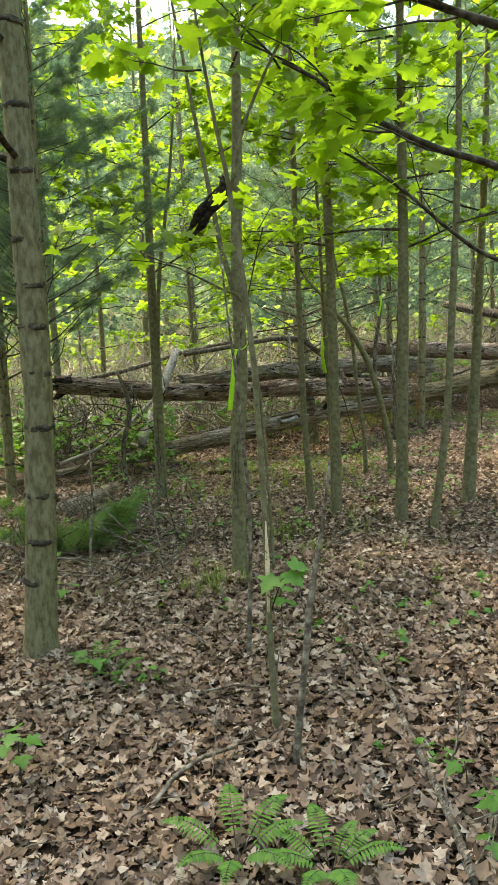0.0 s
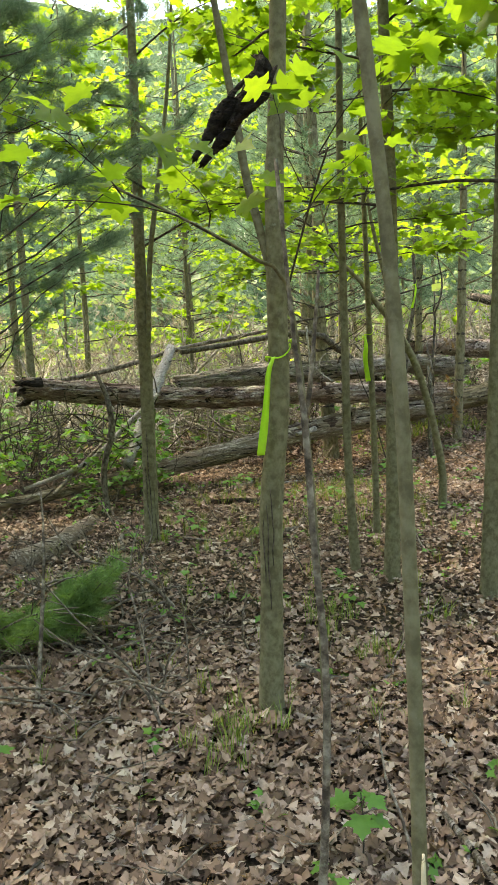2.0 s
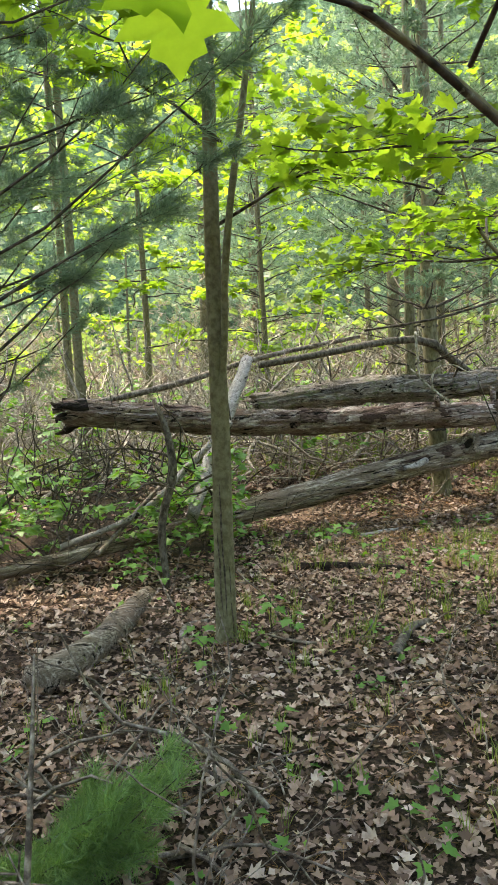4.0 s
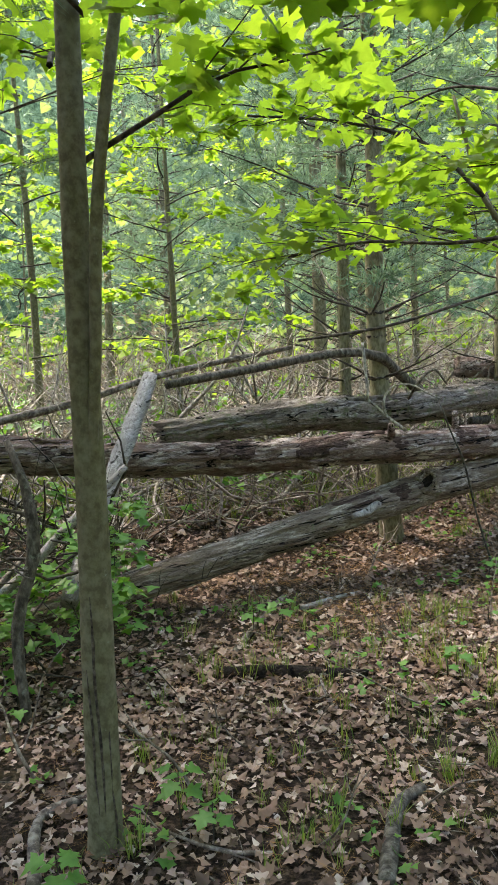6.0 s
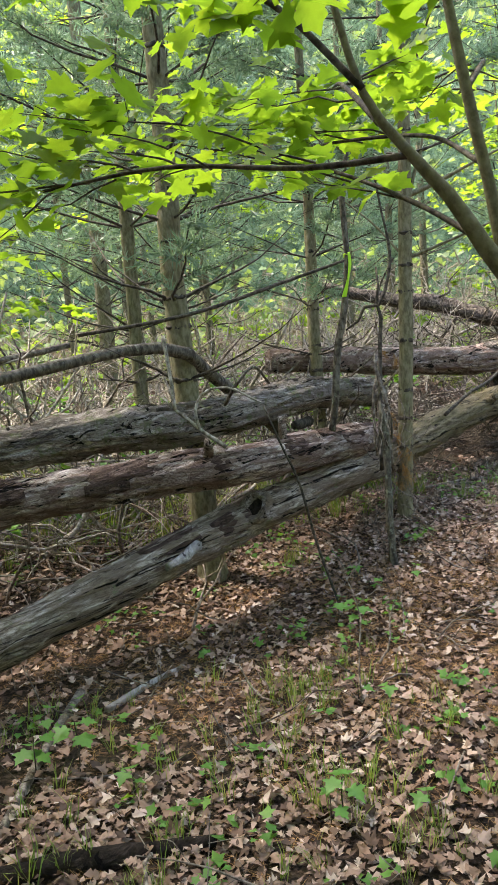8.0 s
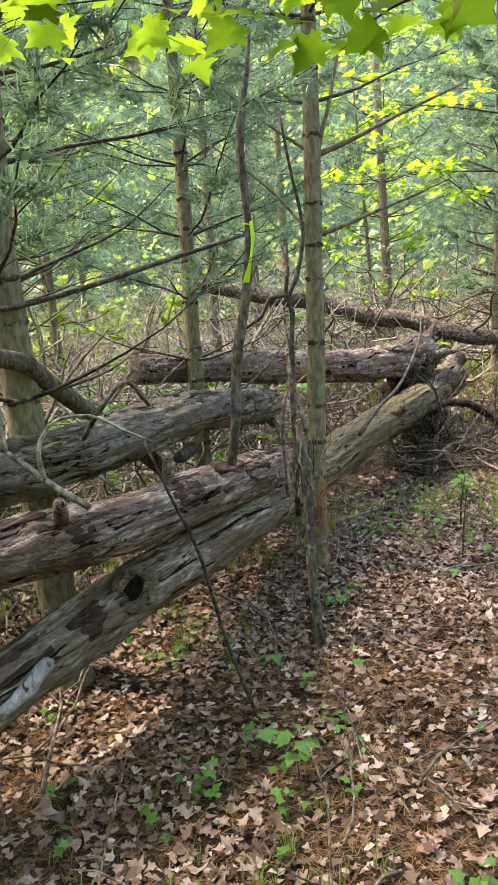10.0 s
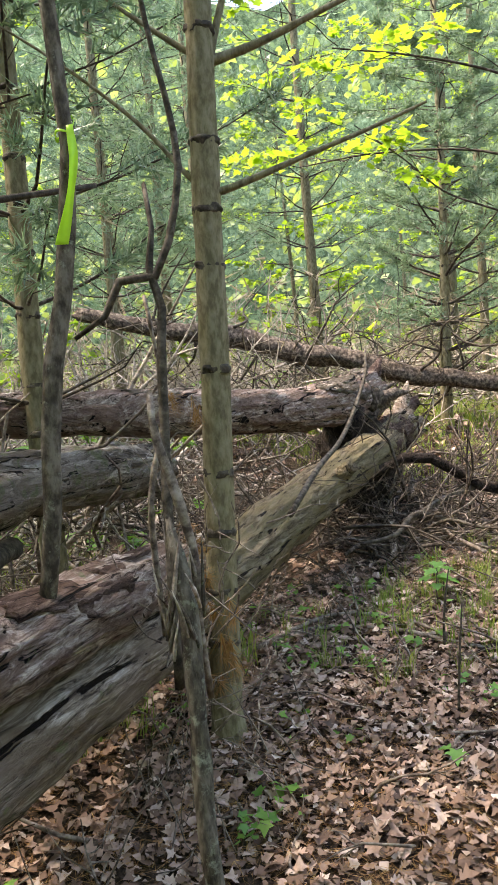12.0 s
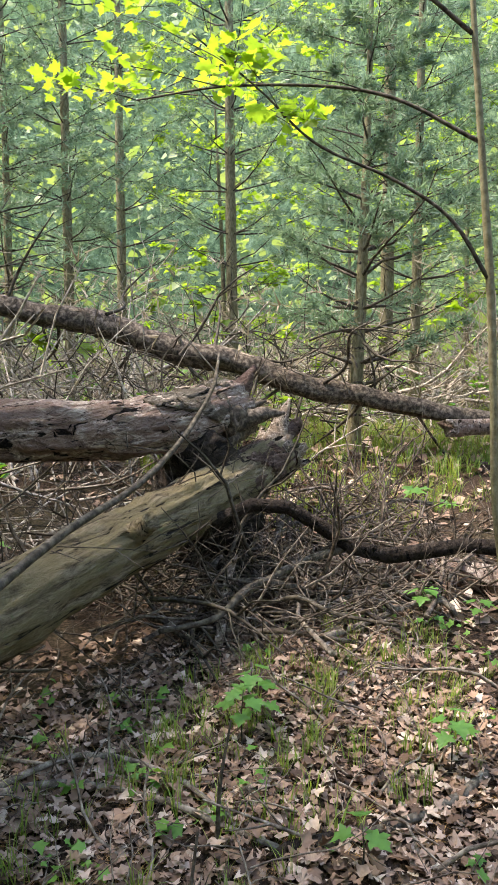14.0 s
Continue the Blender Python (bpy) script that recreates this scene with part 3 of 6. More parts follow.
def pine(nodes, height, label, live=2.2, first=0.9, gap=0.42, per=5, reach=1.5, tufts=26, size=0.12, tuft=None, dead_tufts=False, at=None, bark=None, rings=True, group="young pines", seg=12, avoid=None, rise=(0.05, 0.4), thick=1.0, dense_to=5.0):
    """A young pine: ringed trunk, whorls of limbs, dead and bare low down, needled above."""
    if at is None:
        x0, y0 = nodes[0][0], nodes[0][1]
        z0 = ground_z(x0, y0)
        nodes = [(x0, y0, z0 - 0.05, nodes[0][3] * 1.25), (x0, y0, z0 + 0.08, nodes[0][3])] + [n for n in nodes if n[2] > z0 + 0.15]
        full = extend(nodes, height)
        # finer steps low on the trunk
        if rings:
            fine = []
            z = full[1][2]
            while z < 4.0:
                b = trunk_at(full, z)
                fine.append((b[0], b[1], b[2], b[3]))
                z += 0.03
            full = [full[0]] + fine + [n for n in full if n[2] > 4.0]
    else:
        full = [(0, 0, -0.1, nodes), (0, 0, 0.3, nodes * 0.9), (0.03, -0.02, height * 0.5, nodes * 0.6), (0, 0, height, 0.01)]
    tree = thing("pine_tree", at if at is not None else full[0][:3], label, "tree", group)
    shift = np.zeros(3) if at is None else np.array(at)
    g = Geo()
    g.tube([np.array(n[:3]) + shift for n in full], [n[3] for n in full], seg, rough=0.06, scale=8, step=0.035 if (at is None and rings) else 0.3)
    trunk = part("trunk", g, bark or BARK_PINE, tree)
    if at is None and rings:
        z = full[1][2] + 0.25
        while z < 3.4:
            b, t = trunk_at(full, z), trunk_at(full, z + 0.03)
            g = Geo()
            g.tube([b[:3], (b[:3] + t[:3]) / 2, t[:3]], [b[3] * 0.95, b[3] * 1.035, b[3] * 0.95], 28, 0.20, 28, 0.005)
            part("bark_ring", g, BARK_TWIG, trunk, "dark rough ring of an old whorl")
            z += rng.uniform(0.17, 0.36)
    wood, needles = Geo(), Geo()
    z = (full[0][2] if at is None else 0) + first
    w = 0
    while z < height - 0.2:
        b = trunk_at(full, z)
        up = (z - first) / height
        for k in range(per):
            a = w * 1.1 + k * 2 * math.pi / per + rng.uniform(-0.35, 0.35)
            way = (math.cos(a), math.sin(a), rng.uniform(*rise))
            if avoid and avoid(way[0], way[1], z):
                continue
            alive = z > live + rng.uniform(-0.4, 0.4)
            L = reach * rng.uniform(0.55, 1.1) * (1 - 0.75 * max(0, (z - live) / max(1, height - live)))
            if not alive:
                L *= 0.6
            pine_limb(wood, needles if alive else None, np.array(b[:3]) + shift, way, L, max(0.004, min(0.02, b[3] * 0.35) * thick), tufts * (1.0 if z < dense_to else 0.25), size, tuft or TUFT_FAR, 0.3 if alive else 2.0, 7 if z < dense_to else 4, limb=(arm := Geo()) if at is None else None)
            if at is None:
                part("limb", arm, BARK_TWIG, trunk)
        z += gap * rng.uniform(0.8, 1.2)
        w += 1
    tagged(part("twig_mass", wood, BARK_TWIG, tree), kind="stuff")
    if needles.n:
        tagged(part("needles", needles, NEEDLE, tree, "soft blue-green needles"), kind="stuff")
    return tree


# ---- the maples by the start of the walk
T1 = [(-0.995, 3.318, 0.22, 0.075), (-0.941, 3.318, 0.87, 0.065), (-0.903, 3.318, 1.369, 0.062), (-0.889, 3.318, 2.088, 0.06), (-0.875, 3.318, 2.948, 0.051)]
T2 = [(-0.828, 6.9, 0.22, 0.0515), (-0.811, 6.9, 0.812, 0.0488), (-0.794, 6.9, 1.351, 0.0451), (-0.783, 6.9, 2.066, 0.0386), (-0.739, 6.9, 3.348, 0.0285)]
T2B = [(-0.79, 6.88, 1.35, 0.016), (-0.749, 6.854, 1.679, 0.017), (-0.726, 6.855, 1.995, 0.018), (-0.692, 6.857, 2.265, 0.017), (-0.638, 6.86, 2.563, 0.016), (-0.588, 6.863, 2.836, 0.015), (-0.50, 6.87, 3.4, 0.011), (-0.42, 6.88, 4.2, 0.006)]
T3 = [(-0.099, 4.30, 0.22, 0.0440), (-0.079, 4.30, 0.664, 0.0405), (-0.063, 4.30, 1.008, 0.0414), (-0.021, 4.30, 1.354, 0.0370), (-0.011, 4.30, 1.689, 0.0352), (-0.001, 4.30, 2.104, 0.0317), (0.03, 4.30, 2.529, 0.0282)]
T3B = [(-0.015, 4.31, 1.70, 0.017), (-0.033, 4.31, 1.835, 0.016), (-0.092, 4.31, 2.106, 0.015), (-0.112, 4.31, 2.261, 0.014), (-0.142, 4.31, 2.473, 0.013), (-0.2, 4.30, 2.9, 0.010), (-0.28, 4.28, 3.5, 0.006)]
T4 = [(0.466, 5.945, 0.22, 0.0289), (0.445, 5.944, 0.873, 0.0238), (0.451, 5.945, 1.596, 0.0221), (0.458, 5.945, 2.417, 0.0195), (0.473, 5.945, 3.041, 0.0187)]
T5 = [(0.635, 5.715, 0.22, 0.0439), (0.655, 5.715, 0.764, 0.0387), (0.672, 5.716, 1.582, 0.0353), (0.682, 5.716, 2.354, 0.0327), (0.673, 5.716, 3.036, 0.0292)]
T5B = [(0.74, 6.75, 0.22, 0.024), (0.74, 6.75, 0.8, 0.022), (0.73, 6.75, 1.6, 0.019), (0.72, 6.75, 2.5, 0.016)]
T6 = [(1.076, 5.412, 0.22, 0.0456), (1.115, 5.412, 1.123, 0.0396), (1.157, 5.412, 2.107, 0.0370), (1.174, 5.412, 2.865, 0.0318), (1.198, 5.412, 3.777, 0.0258)]
T7 = [(1.236, 5.1, 0.22, 0.0298), (1.337, 5.1, 0.935, 0.0247), (1.415, 5.1, 1.869, 0.0238), (1.475, 5.1, 2.764, 0.0204), (1.501, 5.1, 3.624, 0.0179)]
T8 = [(1.719, 5.946, 0.22, 0.055), (1.787, 5.946, 1.05, 0.04), (1.856, 5.946, 2.003, 0.03), (1.911, 5.946, 2.756, 0.026)]
S1 = [(0.033, 2.50, 0.2, 0.0137), (0.03, 2.50, 0.549, 0.0101), (0.038, 2.52, 0.931, 0.0094), (0.035, 2.52, 1.282, 0.0094), (0.024, 2.52, 1.613, 0.0086), (-0.013, 2.53, 2.03, 0.0079), (-0.05, 2.53, 2.265, 0.0058), (-0.083, 2.53, 2.551, 0.0043)]
S1R = [(-0.010, 2.53, 2.01, 0.0067), (0.044, 2.54, 2.21, 0.0053), (0.129, 2.56, 2.39, 0.0045), (0.221, 2.58, 2.546, 0.0037)]
S2 = [(0.092, 2.322, 0.18, 0.013), (0.133, 2.322, 0.493, 0.011), (0.163, 2.322, 0.715, 0.010), (0.214, 2.322, 0.949, 0.006)]
S4 = [(-0.055, 3.09, 0.22, 0.0110), (-0.028, 3.09, 0.581, 0.0085), (-0.014, 3.09, 0.911, 0.0076), (-0.028, 3.09, 1.172, 0.0068), (-0.034, 3.09, 1.396, 0.0068), (-0.05, 3.09, 1.587, 0.0043)]
S4R = [(-0.034, 3.10, 1.40, 0.006), (-0.019, 3.12, 1.478, 0.005), (-0.003, 3.14, 1.59, 0.004), (0.01, 3.15, 1.70, 0.003)]

behind_only = lambda cx, cy, z: cy < -0.2 and z < 2.6
maple(T2, 8.0, "slim olive-barked maple with a split double stem", 2.15, 20, 1.3, stems=[T2B], skip=behind_only)
maple(T3, 7.0, "grey maple with a bowed trunk marked with bright tape", 2.35, 16, 1.2, stems=[T3B], skip=behind_only)
maple(T4, 6.0, "thin straight maple sapling in a stand of saplings", 2.1, 16, 1.1, skip=behind_only)
maple(T5, 7.5, "straight grey maple among thinner saplings", 2.0, 20, 1.3, skip=behind_only)
maple(T5B, 5.0, "very thin maple sapling marked with bright tape", 1.9, 10, 0.9, seg=8)
maple(T6, 7.5, "straight olive-grey maple trunk on leafy ground", 2.0, 20, 1.3, skip=behind_only)
maple(T7, 6.0, "thin leaning maple sapling", 2.1, 14, 1.1, seg=8, skip=behind_only)
maple(T8, 6.0, "leaning maple with a thick mossy foot", 2.1, 14, 1.2, skip=behind_only)
scarred = maple(S1, 3.4, "thin maple sapling with a pale scar on its bark", 2.25, 6, 0.8, 16, stems=[S1R], seg=8, skip=lambda cx, cy, z: cy < 0)
maple(S2, 1.15, "broken bare sapling stem", 2, 0, seg=7, bark=BARK_STICK)
maple(S4, 1.9, "thin forked sapling without leaves", 2, 0, seg=7, stems=[S4R], bark=BARK_STICK)

# ---- pines at the fallen trunks
PINE1 = [(2.481, 10.844, 0.294, 0.057), (2.5, 10.831, 0.842, 0.055), (2.533, 10.811, 1.503, 0.052), (2.553, 10.799, 2.142, 0.049), (2.575, 10.786, 2.759, 0.045), (2.586, 10.779, 3.237, 0.04)]
PINE2 = [(0.89, 10.50, 0.2, 0.09), (0.829, 10.504, 1.381, 0.075), (0.805, 10.509, 2.041, 0.07), (0.833, 10.503, 2.95, 0.064), (0.822, 10.505, 3.524, 0.059)]
PINE3 = [(2.27, 11.84, 0.3, 0.06), (2.268, 11.839, 1.681, 0.05), (2.282, 11.831, 2.297, 0.046), (2.29, 11.826, 2.896, 0.041), (2.289, 11.826, 3.393, 0.036)]
PINE4 = [(7.39, 14.0, 0.7, 0.065), (7.422, 13.982, 1.747, 0.055), (7.45, 13.961, 2.723, 0.042), (7.466, 13.948, 3.669, 0.029)]
PINE_L = [(-1.50, 5.42, 0.22, 0.038), (-1.437, 5.42, 1.058, 0.034), (-1.39, 5.42, 1.674, 0.031), (-1.369, 5.42, 2.122, 0.027)]
pine(T1, 7.0, "straight young pine with grey ringed bark", live=3.0, first=2.2, reach=1.2, per=4, tufts=60, size=0.12, avoid=lambda cx, cy, z: cx > 0.1 and z < 2.9)
pine([(-2.35, 7.35, 0.22, 0.05), (-2.33, 7.36, 1.2, 0.046), (-2.3, 7.38, 2.4, 0.04)], 7.0, "young pine with dense soft needles beside the logs", live=1.6, first=1.2, gap=0.22, per=6, reach=1.6, dense_to=4.2, tufts=70, size=0.12, tuft=TUFT, rise=(0.1, 0.6), thick=0.6)
RINGED = pine(PINE1, 7.5, "young pine with olive ringed bark leaning on the logs", live=2.9, first=2.6, per=4, reach=1.4, tufts=90, thick=0.8, dense_to=8, avoid=lambda cx, cy, z: cy < 0.1 and cx < 0.5 and z < 3.2)
for pts, r0 in (([(2.58, 10.79, 2.54), (2.66, 10.76, 2.565), (2.785, 10.686, 2.615), (2.99, 10.557, 2.716), (3.3, 10.4, 2.85)], 0.020),
                ([(2.59, 10.785, 2.5), (2.625, 10.79, 2.62), (2.70, 10.77, 2.86), (2.78, 10.75, 3.2)], 0.018),
                ([(2.58, 10.80, 2.55), (2.483, 10.899, 2.655), (2.361, 10.998, 2.78), (2.2, 11.1, 2.95)], 0.012),
                ([(2.555, 10.79, 2.12), (2.62, 10.745, 2.135), (2.794, 10.629, 2.204), (3.021, 10.484, 2.293), (3.175, 10.386, 2.361)], 0.015),
                ([(2.555, 10.80, 2.13), (2.50, 10.83, 2.19), (2.386, 10.931, 2.376), (2.199, 11.087, 2.591), (2.0, 11.2, 2.75)], 0.011)):
    arm = Geo()
    arm.tube(pts, np.linspace(r0, r0 * 0.3, len(pts)), 9, 0.12, 14, 0.03)
    part("limb", arm, BARK_PINE, RINGED, "olive-grey limb")
pine(PINE2, 9.0, "young pine with grey ringed bark behind a fallen log", live=2.2, first=1.3, reach=1.5, tufts=90, thick=0.55)
pine(PINE3, 9.0, "young pine with bare lower branches", live=2.0, first=1.2, reach=1.4, tufts=90, thick=0.55)
pine(PINE4, 7.0, "slender young pine at the edge of a grassy gap", live=1.8, first=0.6, gap=0.24, per=4, reach=1.3, tufts=75, size=0.14)
pine(PINE_L, 6.0, "young pine with long soft blue-green boughs", live=1.6, first=1.3, gap=0.17, per=7, reach=1.35, dense_to=3.4, tufts=125, size=0.11, tuft=TUFT, rise=(0.25, 0.9), thick=0.55, avoid=lambda cx, cy, z: (cx > 0.2 and cy < -0.3) or cx > 0.92)


# ---------------------------------------------------------------- fallen trunks
def fallen_log(name, nodes, mat, label, rough=0.10, grain=0.9, seg=56, ragged=0.10, step=0.028, stubs=(), end_mat=None):
    base = (nodes[0][0], nodes[0][1], min(n[2] for n in nodes))
    ob = thing(name, base, label, "fallen trunk")
    g = Geo()
    g.tube([n[:3] for n in nodes], [n[3] for n in nodes], seg, rough, 5.0, step, grain=grain, ragged=ragged)
    body = part("trunk", g, mat, ob)
    for st in stubs:
        s = Geo()
        s.tube([n[:3] for n in st], [n[3] for n in st], 9, 0.15, 14, 0.02, ragged=0.012)
        part("branch_stub", s, end_mat or mat, body)
    return ob


LOG_B = [(-2.12, 8.84, 1.25, 0.098), (-1.5, 9.08, 1.15, 0.107), (-0.92, 9.31, 1.07, 0.102), (-0.08, 9.6, 1.01, 0.102), (0.6, 9.82, 1.0, 0.107), (1.03, 9.98, 0.97, 0.107), (1.6, 10.4, 0.93, 0.111), (2.33, 10.94, 0.85, 0.115)]
LOG_A = [(-0.78, 9.75, 1.16, 0.102), (0.14, 10.05, 1.22, 0.119), (0.9, 10.3, 1.2, 0.119), (1.78, 11.04, 1.22, 0.119), (2.4, 11.55, 1.15, 0.119), (2.89, 11.99, 1.09, 0.102)]
LOG_DC = [(-2.75, 7.7, 0.24, 0.032), (-2.4, 7.92, 0.29, 0.04), (-1.75, 8.35, 0.34, 0.05), (-1.3, 8.63, 0.38, 0.072), (-1.04, 8.79, 0.41, 0.086), (-0.45, 9.16, 0.47, 0.094), (0.3, 9.62, 0.56, 0.101), (1.09, 10.12, 0.64, 0.115), (2.17, 10.79, 0.7, 0.119), (3.46, 11.6, 0.825, 0.130), (4.6, 12.3, 0.89, 0.134), (5.5, 12.86, 0.95, 0.144)]
LOG_E = [(1.9, 11.95, 1.43, 0.095), (2.74, 12.0, 1.37, 0.112), (3.56, 12.2, 1.29, 0.129), (4.22, 12.42, 1.24, 0.138), (4.75, 12.64, 1.25, 0.163), (5.1, 12.8, 1.29, 0.17)]
log_b = fallen_log("fallen_log", LOG_B, LOG_BROWN, "brown fallen trunk with flaking bark across other logs", 0.17,
                   stubs=[[(1.30, 10.15, 1.02, 0.03), (1.29, 10.12, 1.18, 0.022)], [(0.75, 9.80, 1.08, 0.03), (0.72, 9.68, 1.16, 0.02)]])
log_a = fallen_log("fallen_log", LOG_A, LOG_MOSSY, "grey fallen trunk with mossy cracked bark", 0.17)
log_dc = fallen_log("fallen_log", LOG_DC, LOG_TAN, "long barkless fallen trunk bleached grey and tan", 0.12, 1.3,
                    stubs=[[(3.86, 11.75, 0.90, 0.05), (3.9, 11.66, 0.97, 0.035)]])
log_e = fallen_log("fallen_log", LOG_E, LOG_BROWN, "brown fallen trunk ending in a dark uprooted stump", 0.13, ragged=0.02)


def bark_flakes(log, nodes, spans, mat, label, size=(0.12, 0.34), lift=1.035):
    """Loose curved plates of bark that cling to a fallen trunk; spans: (count, from, to) along it, turn range."""
    p, rad = smooth_path(np.array([n[:3] for n in nodes]), np.array([n[3] for n in nodes]), 0.02)
    d = np.gradient(p, axis=0)
    d /= np.linalg.norm(d, axis=1)[:, None]
    for count, u0, u1, a0, a1 in spans:
        for _ in range(count):
            half = rng.uniform(*size) / 2
            mid = rng.uniform(u0, u1) * (len(p) - 1)
            turn, wide, seed = radians(rng.uniform(a0, a1)), rng.uniform(0.25, 0.75), rng.uniform(0, 99)
            n, m = 9, 7
            top, low = [], []
            for i in range(n):
                for j in range(m):
                    e, f = 2 * i / (n - 1) - 1, 2 * j / (m - 1) - 1
                    edge = max(abs(e), abs(f))
                    k = 1 + 0.28 * edge * noise.noise(Vector((e * 2.3, f * 2.3, seed)))
                    q = min(len(p) - 1, max(0, int(round(mid + e * k * half / 0.02))))
                    side = np.cross(d[q], (0, 0, 1.0))
                    side /= np.linalg.norm(side)
                    roof = np.cross(side, d[q])
                    ang = turn + f * k * wide * (1 - 0.3 * abs(e))
                    w = side * math.cos(ang) + roof * math.sin(ang)
                    h = lift + 0.10 * noise.noise(Vector((e * 1.6, f * 1.6, seed + 5))) + 0.05 * noise.noise(Vector((e * 6, f * 6, seed)))
                    top.append(p[q] + w * rad[q] * h)
                    low.append(p[q] + w * rad[q] * (h - 0.16))
            quads = [(i * m + j, i * m + j + 1, i * m + m + j + 1, i * m + m + j) for i in range(n - 1) for j in range(m - 1)]
            rim = [i * m for i in range(n)] + [(n - 1) * m + j for j in range(1, m)] + [i * m + m - 1 for i in range(n - 2, -1, -1)] + list(range(m - 2, 0, -1))
            c = n * m
            quads += [(a, b, b + c, a + c) for a, b in zip(rim, rim[1:] + rim[:1])]
            g = Geo()
            g.add(top + low, quads)
            part("bark_plate", g, mat, log, label)


bark_flakes(log_b, LOG_B, [(10, 0.05, 0.55, 20, 170), (12, 0.55, 0.98, 10, 160)], BARK_PLATE, "dark reddish loose bark plate")
bark_flakes(log_a, LOG_A, [(12, 0.05, 0.6, 20, 170), (12, 0.6, 1.0, -20, 170)], BARK_PLATE_GREY, "grey lichened bark plate")
bark_flakes(log_e, LOG_E, [(5, 0.1, 0.6, 60, 130), (12, 0.72, 0.99, 20, 160)], BARK_PLATE_GREY, "grey lichened bark plate", (0.12, 0.3), 1.05)
bark_flakes(log_dc, LOG_DC, [(26, 0.93, 1.0, -60, 190)], BARK_PLATE, "dark bark left at the torn end", (0.10, 0.26), 1.05)
bark_flakes(log_dc, LOG_DC, [(9, 0.3, 0.52, 10, 170)], BARK_PLATE, "dark reddish loose bark plate", (0.12, 0.4), 1.02)


def stick(name, nodes, mat, label, category="branch", seg=8, rough=0.12, ragged=0.01, group=""):
    g = Geo()
    g.tube([n[:3] for n in nodes], [n[3] for n in nodes], seg, rough, 10, None, ragged=ragged)
    return solo(name, g, mat, label, category, group)


stick("dead_pole", [(-1.17, 8.22, 0.56, 0.04), (-1.1, 8.55, 0.78, 0.05), (-0.95, 9.05, 1.22, 0.05), (-0.83, 9.5, 1.56, 0.045)], LOG_WHITE, "bleached barkless dead pole leaning over a log", "branch", 20, 0.28)
stick("bent_pole", [(-0.73, 9.5, 1.51, 0.028), (-0.22, 9.80, 1.57, 0.03), (0.5, 10.25, 1.65, 0.034), (0.82, 10.40, 1.60, 0.038), (1.0, 10.60, 1.46, 0.04), (1.25, 10.8, 1.27, 0.04), (1.7, 11.1, 0.9, 0.045)], BARK_LICHEN, "bent grey dead pole arching over the logs", "branch", 12)
stick("dead_snag", [(1.75, 10.50, 0.9, 0.024), (1.778, 10.425, 1.179, 0.022), (1.804, 10.409, 1.513, 0.025), (1.853, 10.379, 1.756, 0.023), (1.891, 10.356, 2.096, 0.018), (1.88, 10.362, 2.353, 0.02), (1.883, 10.36, 2.547, 0.018), (1.917, 10.339, 2.698, 0.012), (1.95, 10.33, 2.95, 0.008)], BARK_LICHEN, "thin crooked dead stem marked with bright tape", "branch", 10)
stick("lichen_snag", [(1.97, 10.10, 0.05, 0.030), (1.962, 10.111, 0.35, 0.022), (1.967, 10.134, 0.564, 0.024), (1.982, 10.148, 0.763, 0.026), (1.992, 10.172, 1.016, 0.025), (1.985, 10.19, 1.13, 0.018), (1.98, 10.2, 1.20, 0.006)], BARK_SNAG, "upright dead stem patched with pale lichen", "branch", 16, 0.4)
stick("dead_sapling", [(2.02, 10.30, 0.75, 0.015), (2.06, 10.35, 1.2, 0.013), (2.095, 10.384, 1.461, 0.014), (2.104, 10.393, 1.578, 0.013), (2.124, 10.393, 1.694, 0.012), (2.109, 10.418, 1.814, 0.011), (2.126, 10.417, 1.901, 0.009), (2.125, 10.434, 2.034, 0.006)], BARK_TWIG, "thin dark dead stem leaning on a fallen trunk", "branch", 9, 0.25)
stick("dead_sapling", [(1.931, 10.521, 1.655, 0.006), (1.991, 10.485, 1.693, 0.009), (2.04, 10.463, 1.792, 0.012), (2.119, 10.409, 1.798, 0.013), (2.162, 10.391, 1.897, 0.011), (2.203, 10.385, 2.07, 0.010), (2.203, 10.403, 2.218, 0.008), (2.17, 10.42, 2.42, 0.007), (2.15, 10.44, 2.65, 0.005)], BARK_TWIG, "crooked dark dead stem beside a pine", "branch", 8, 0.25)
stick("dead_vine", [(1.981, 10.238, 1.498, 0.007), (1.975, 10.225, 1.42, 0.010), (1.986, 10.219, 1.364, 0.012), (2.008, 10.187, 1.228, 0.013), (2.03, 10.18, 1.10, 0.012), (2.02, 10.17, 0.95, 0.010), (2.05, 10.2, 0.75, 0.009)], BARK_STICK, "pale twisted dead vine beside a pine", "branch", 9, 0.3)
stick("dead_sapling", [(2.12, 10.55, 0.8, 0.009), (2.09, 10.5, 1.2, 0.010), (2.16, 10.5, 1.45, 0.008), (2.12, 10.48, 1.75, 0.005)], BARK_STICK, "thin pale dead stem beside a pine", "branch", 7, 0.2)


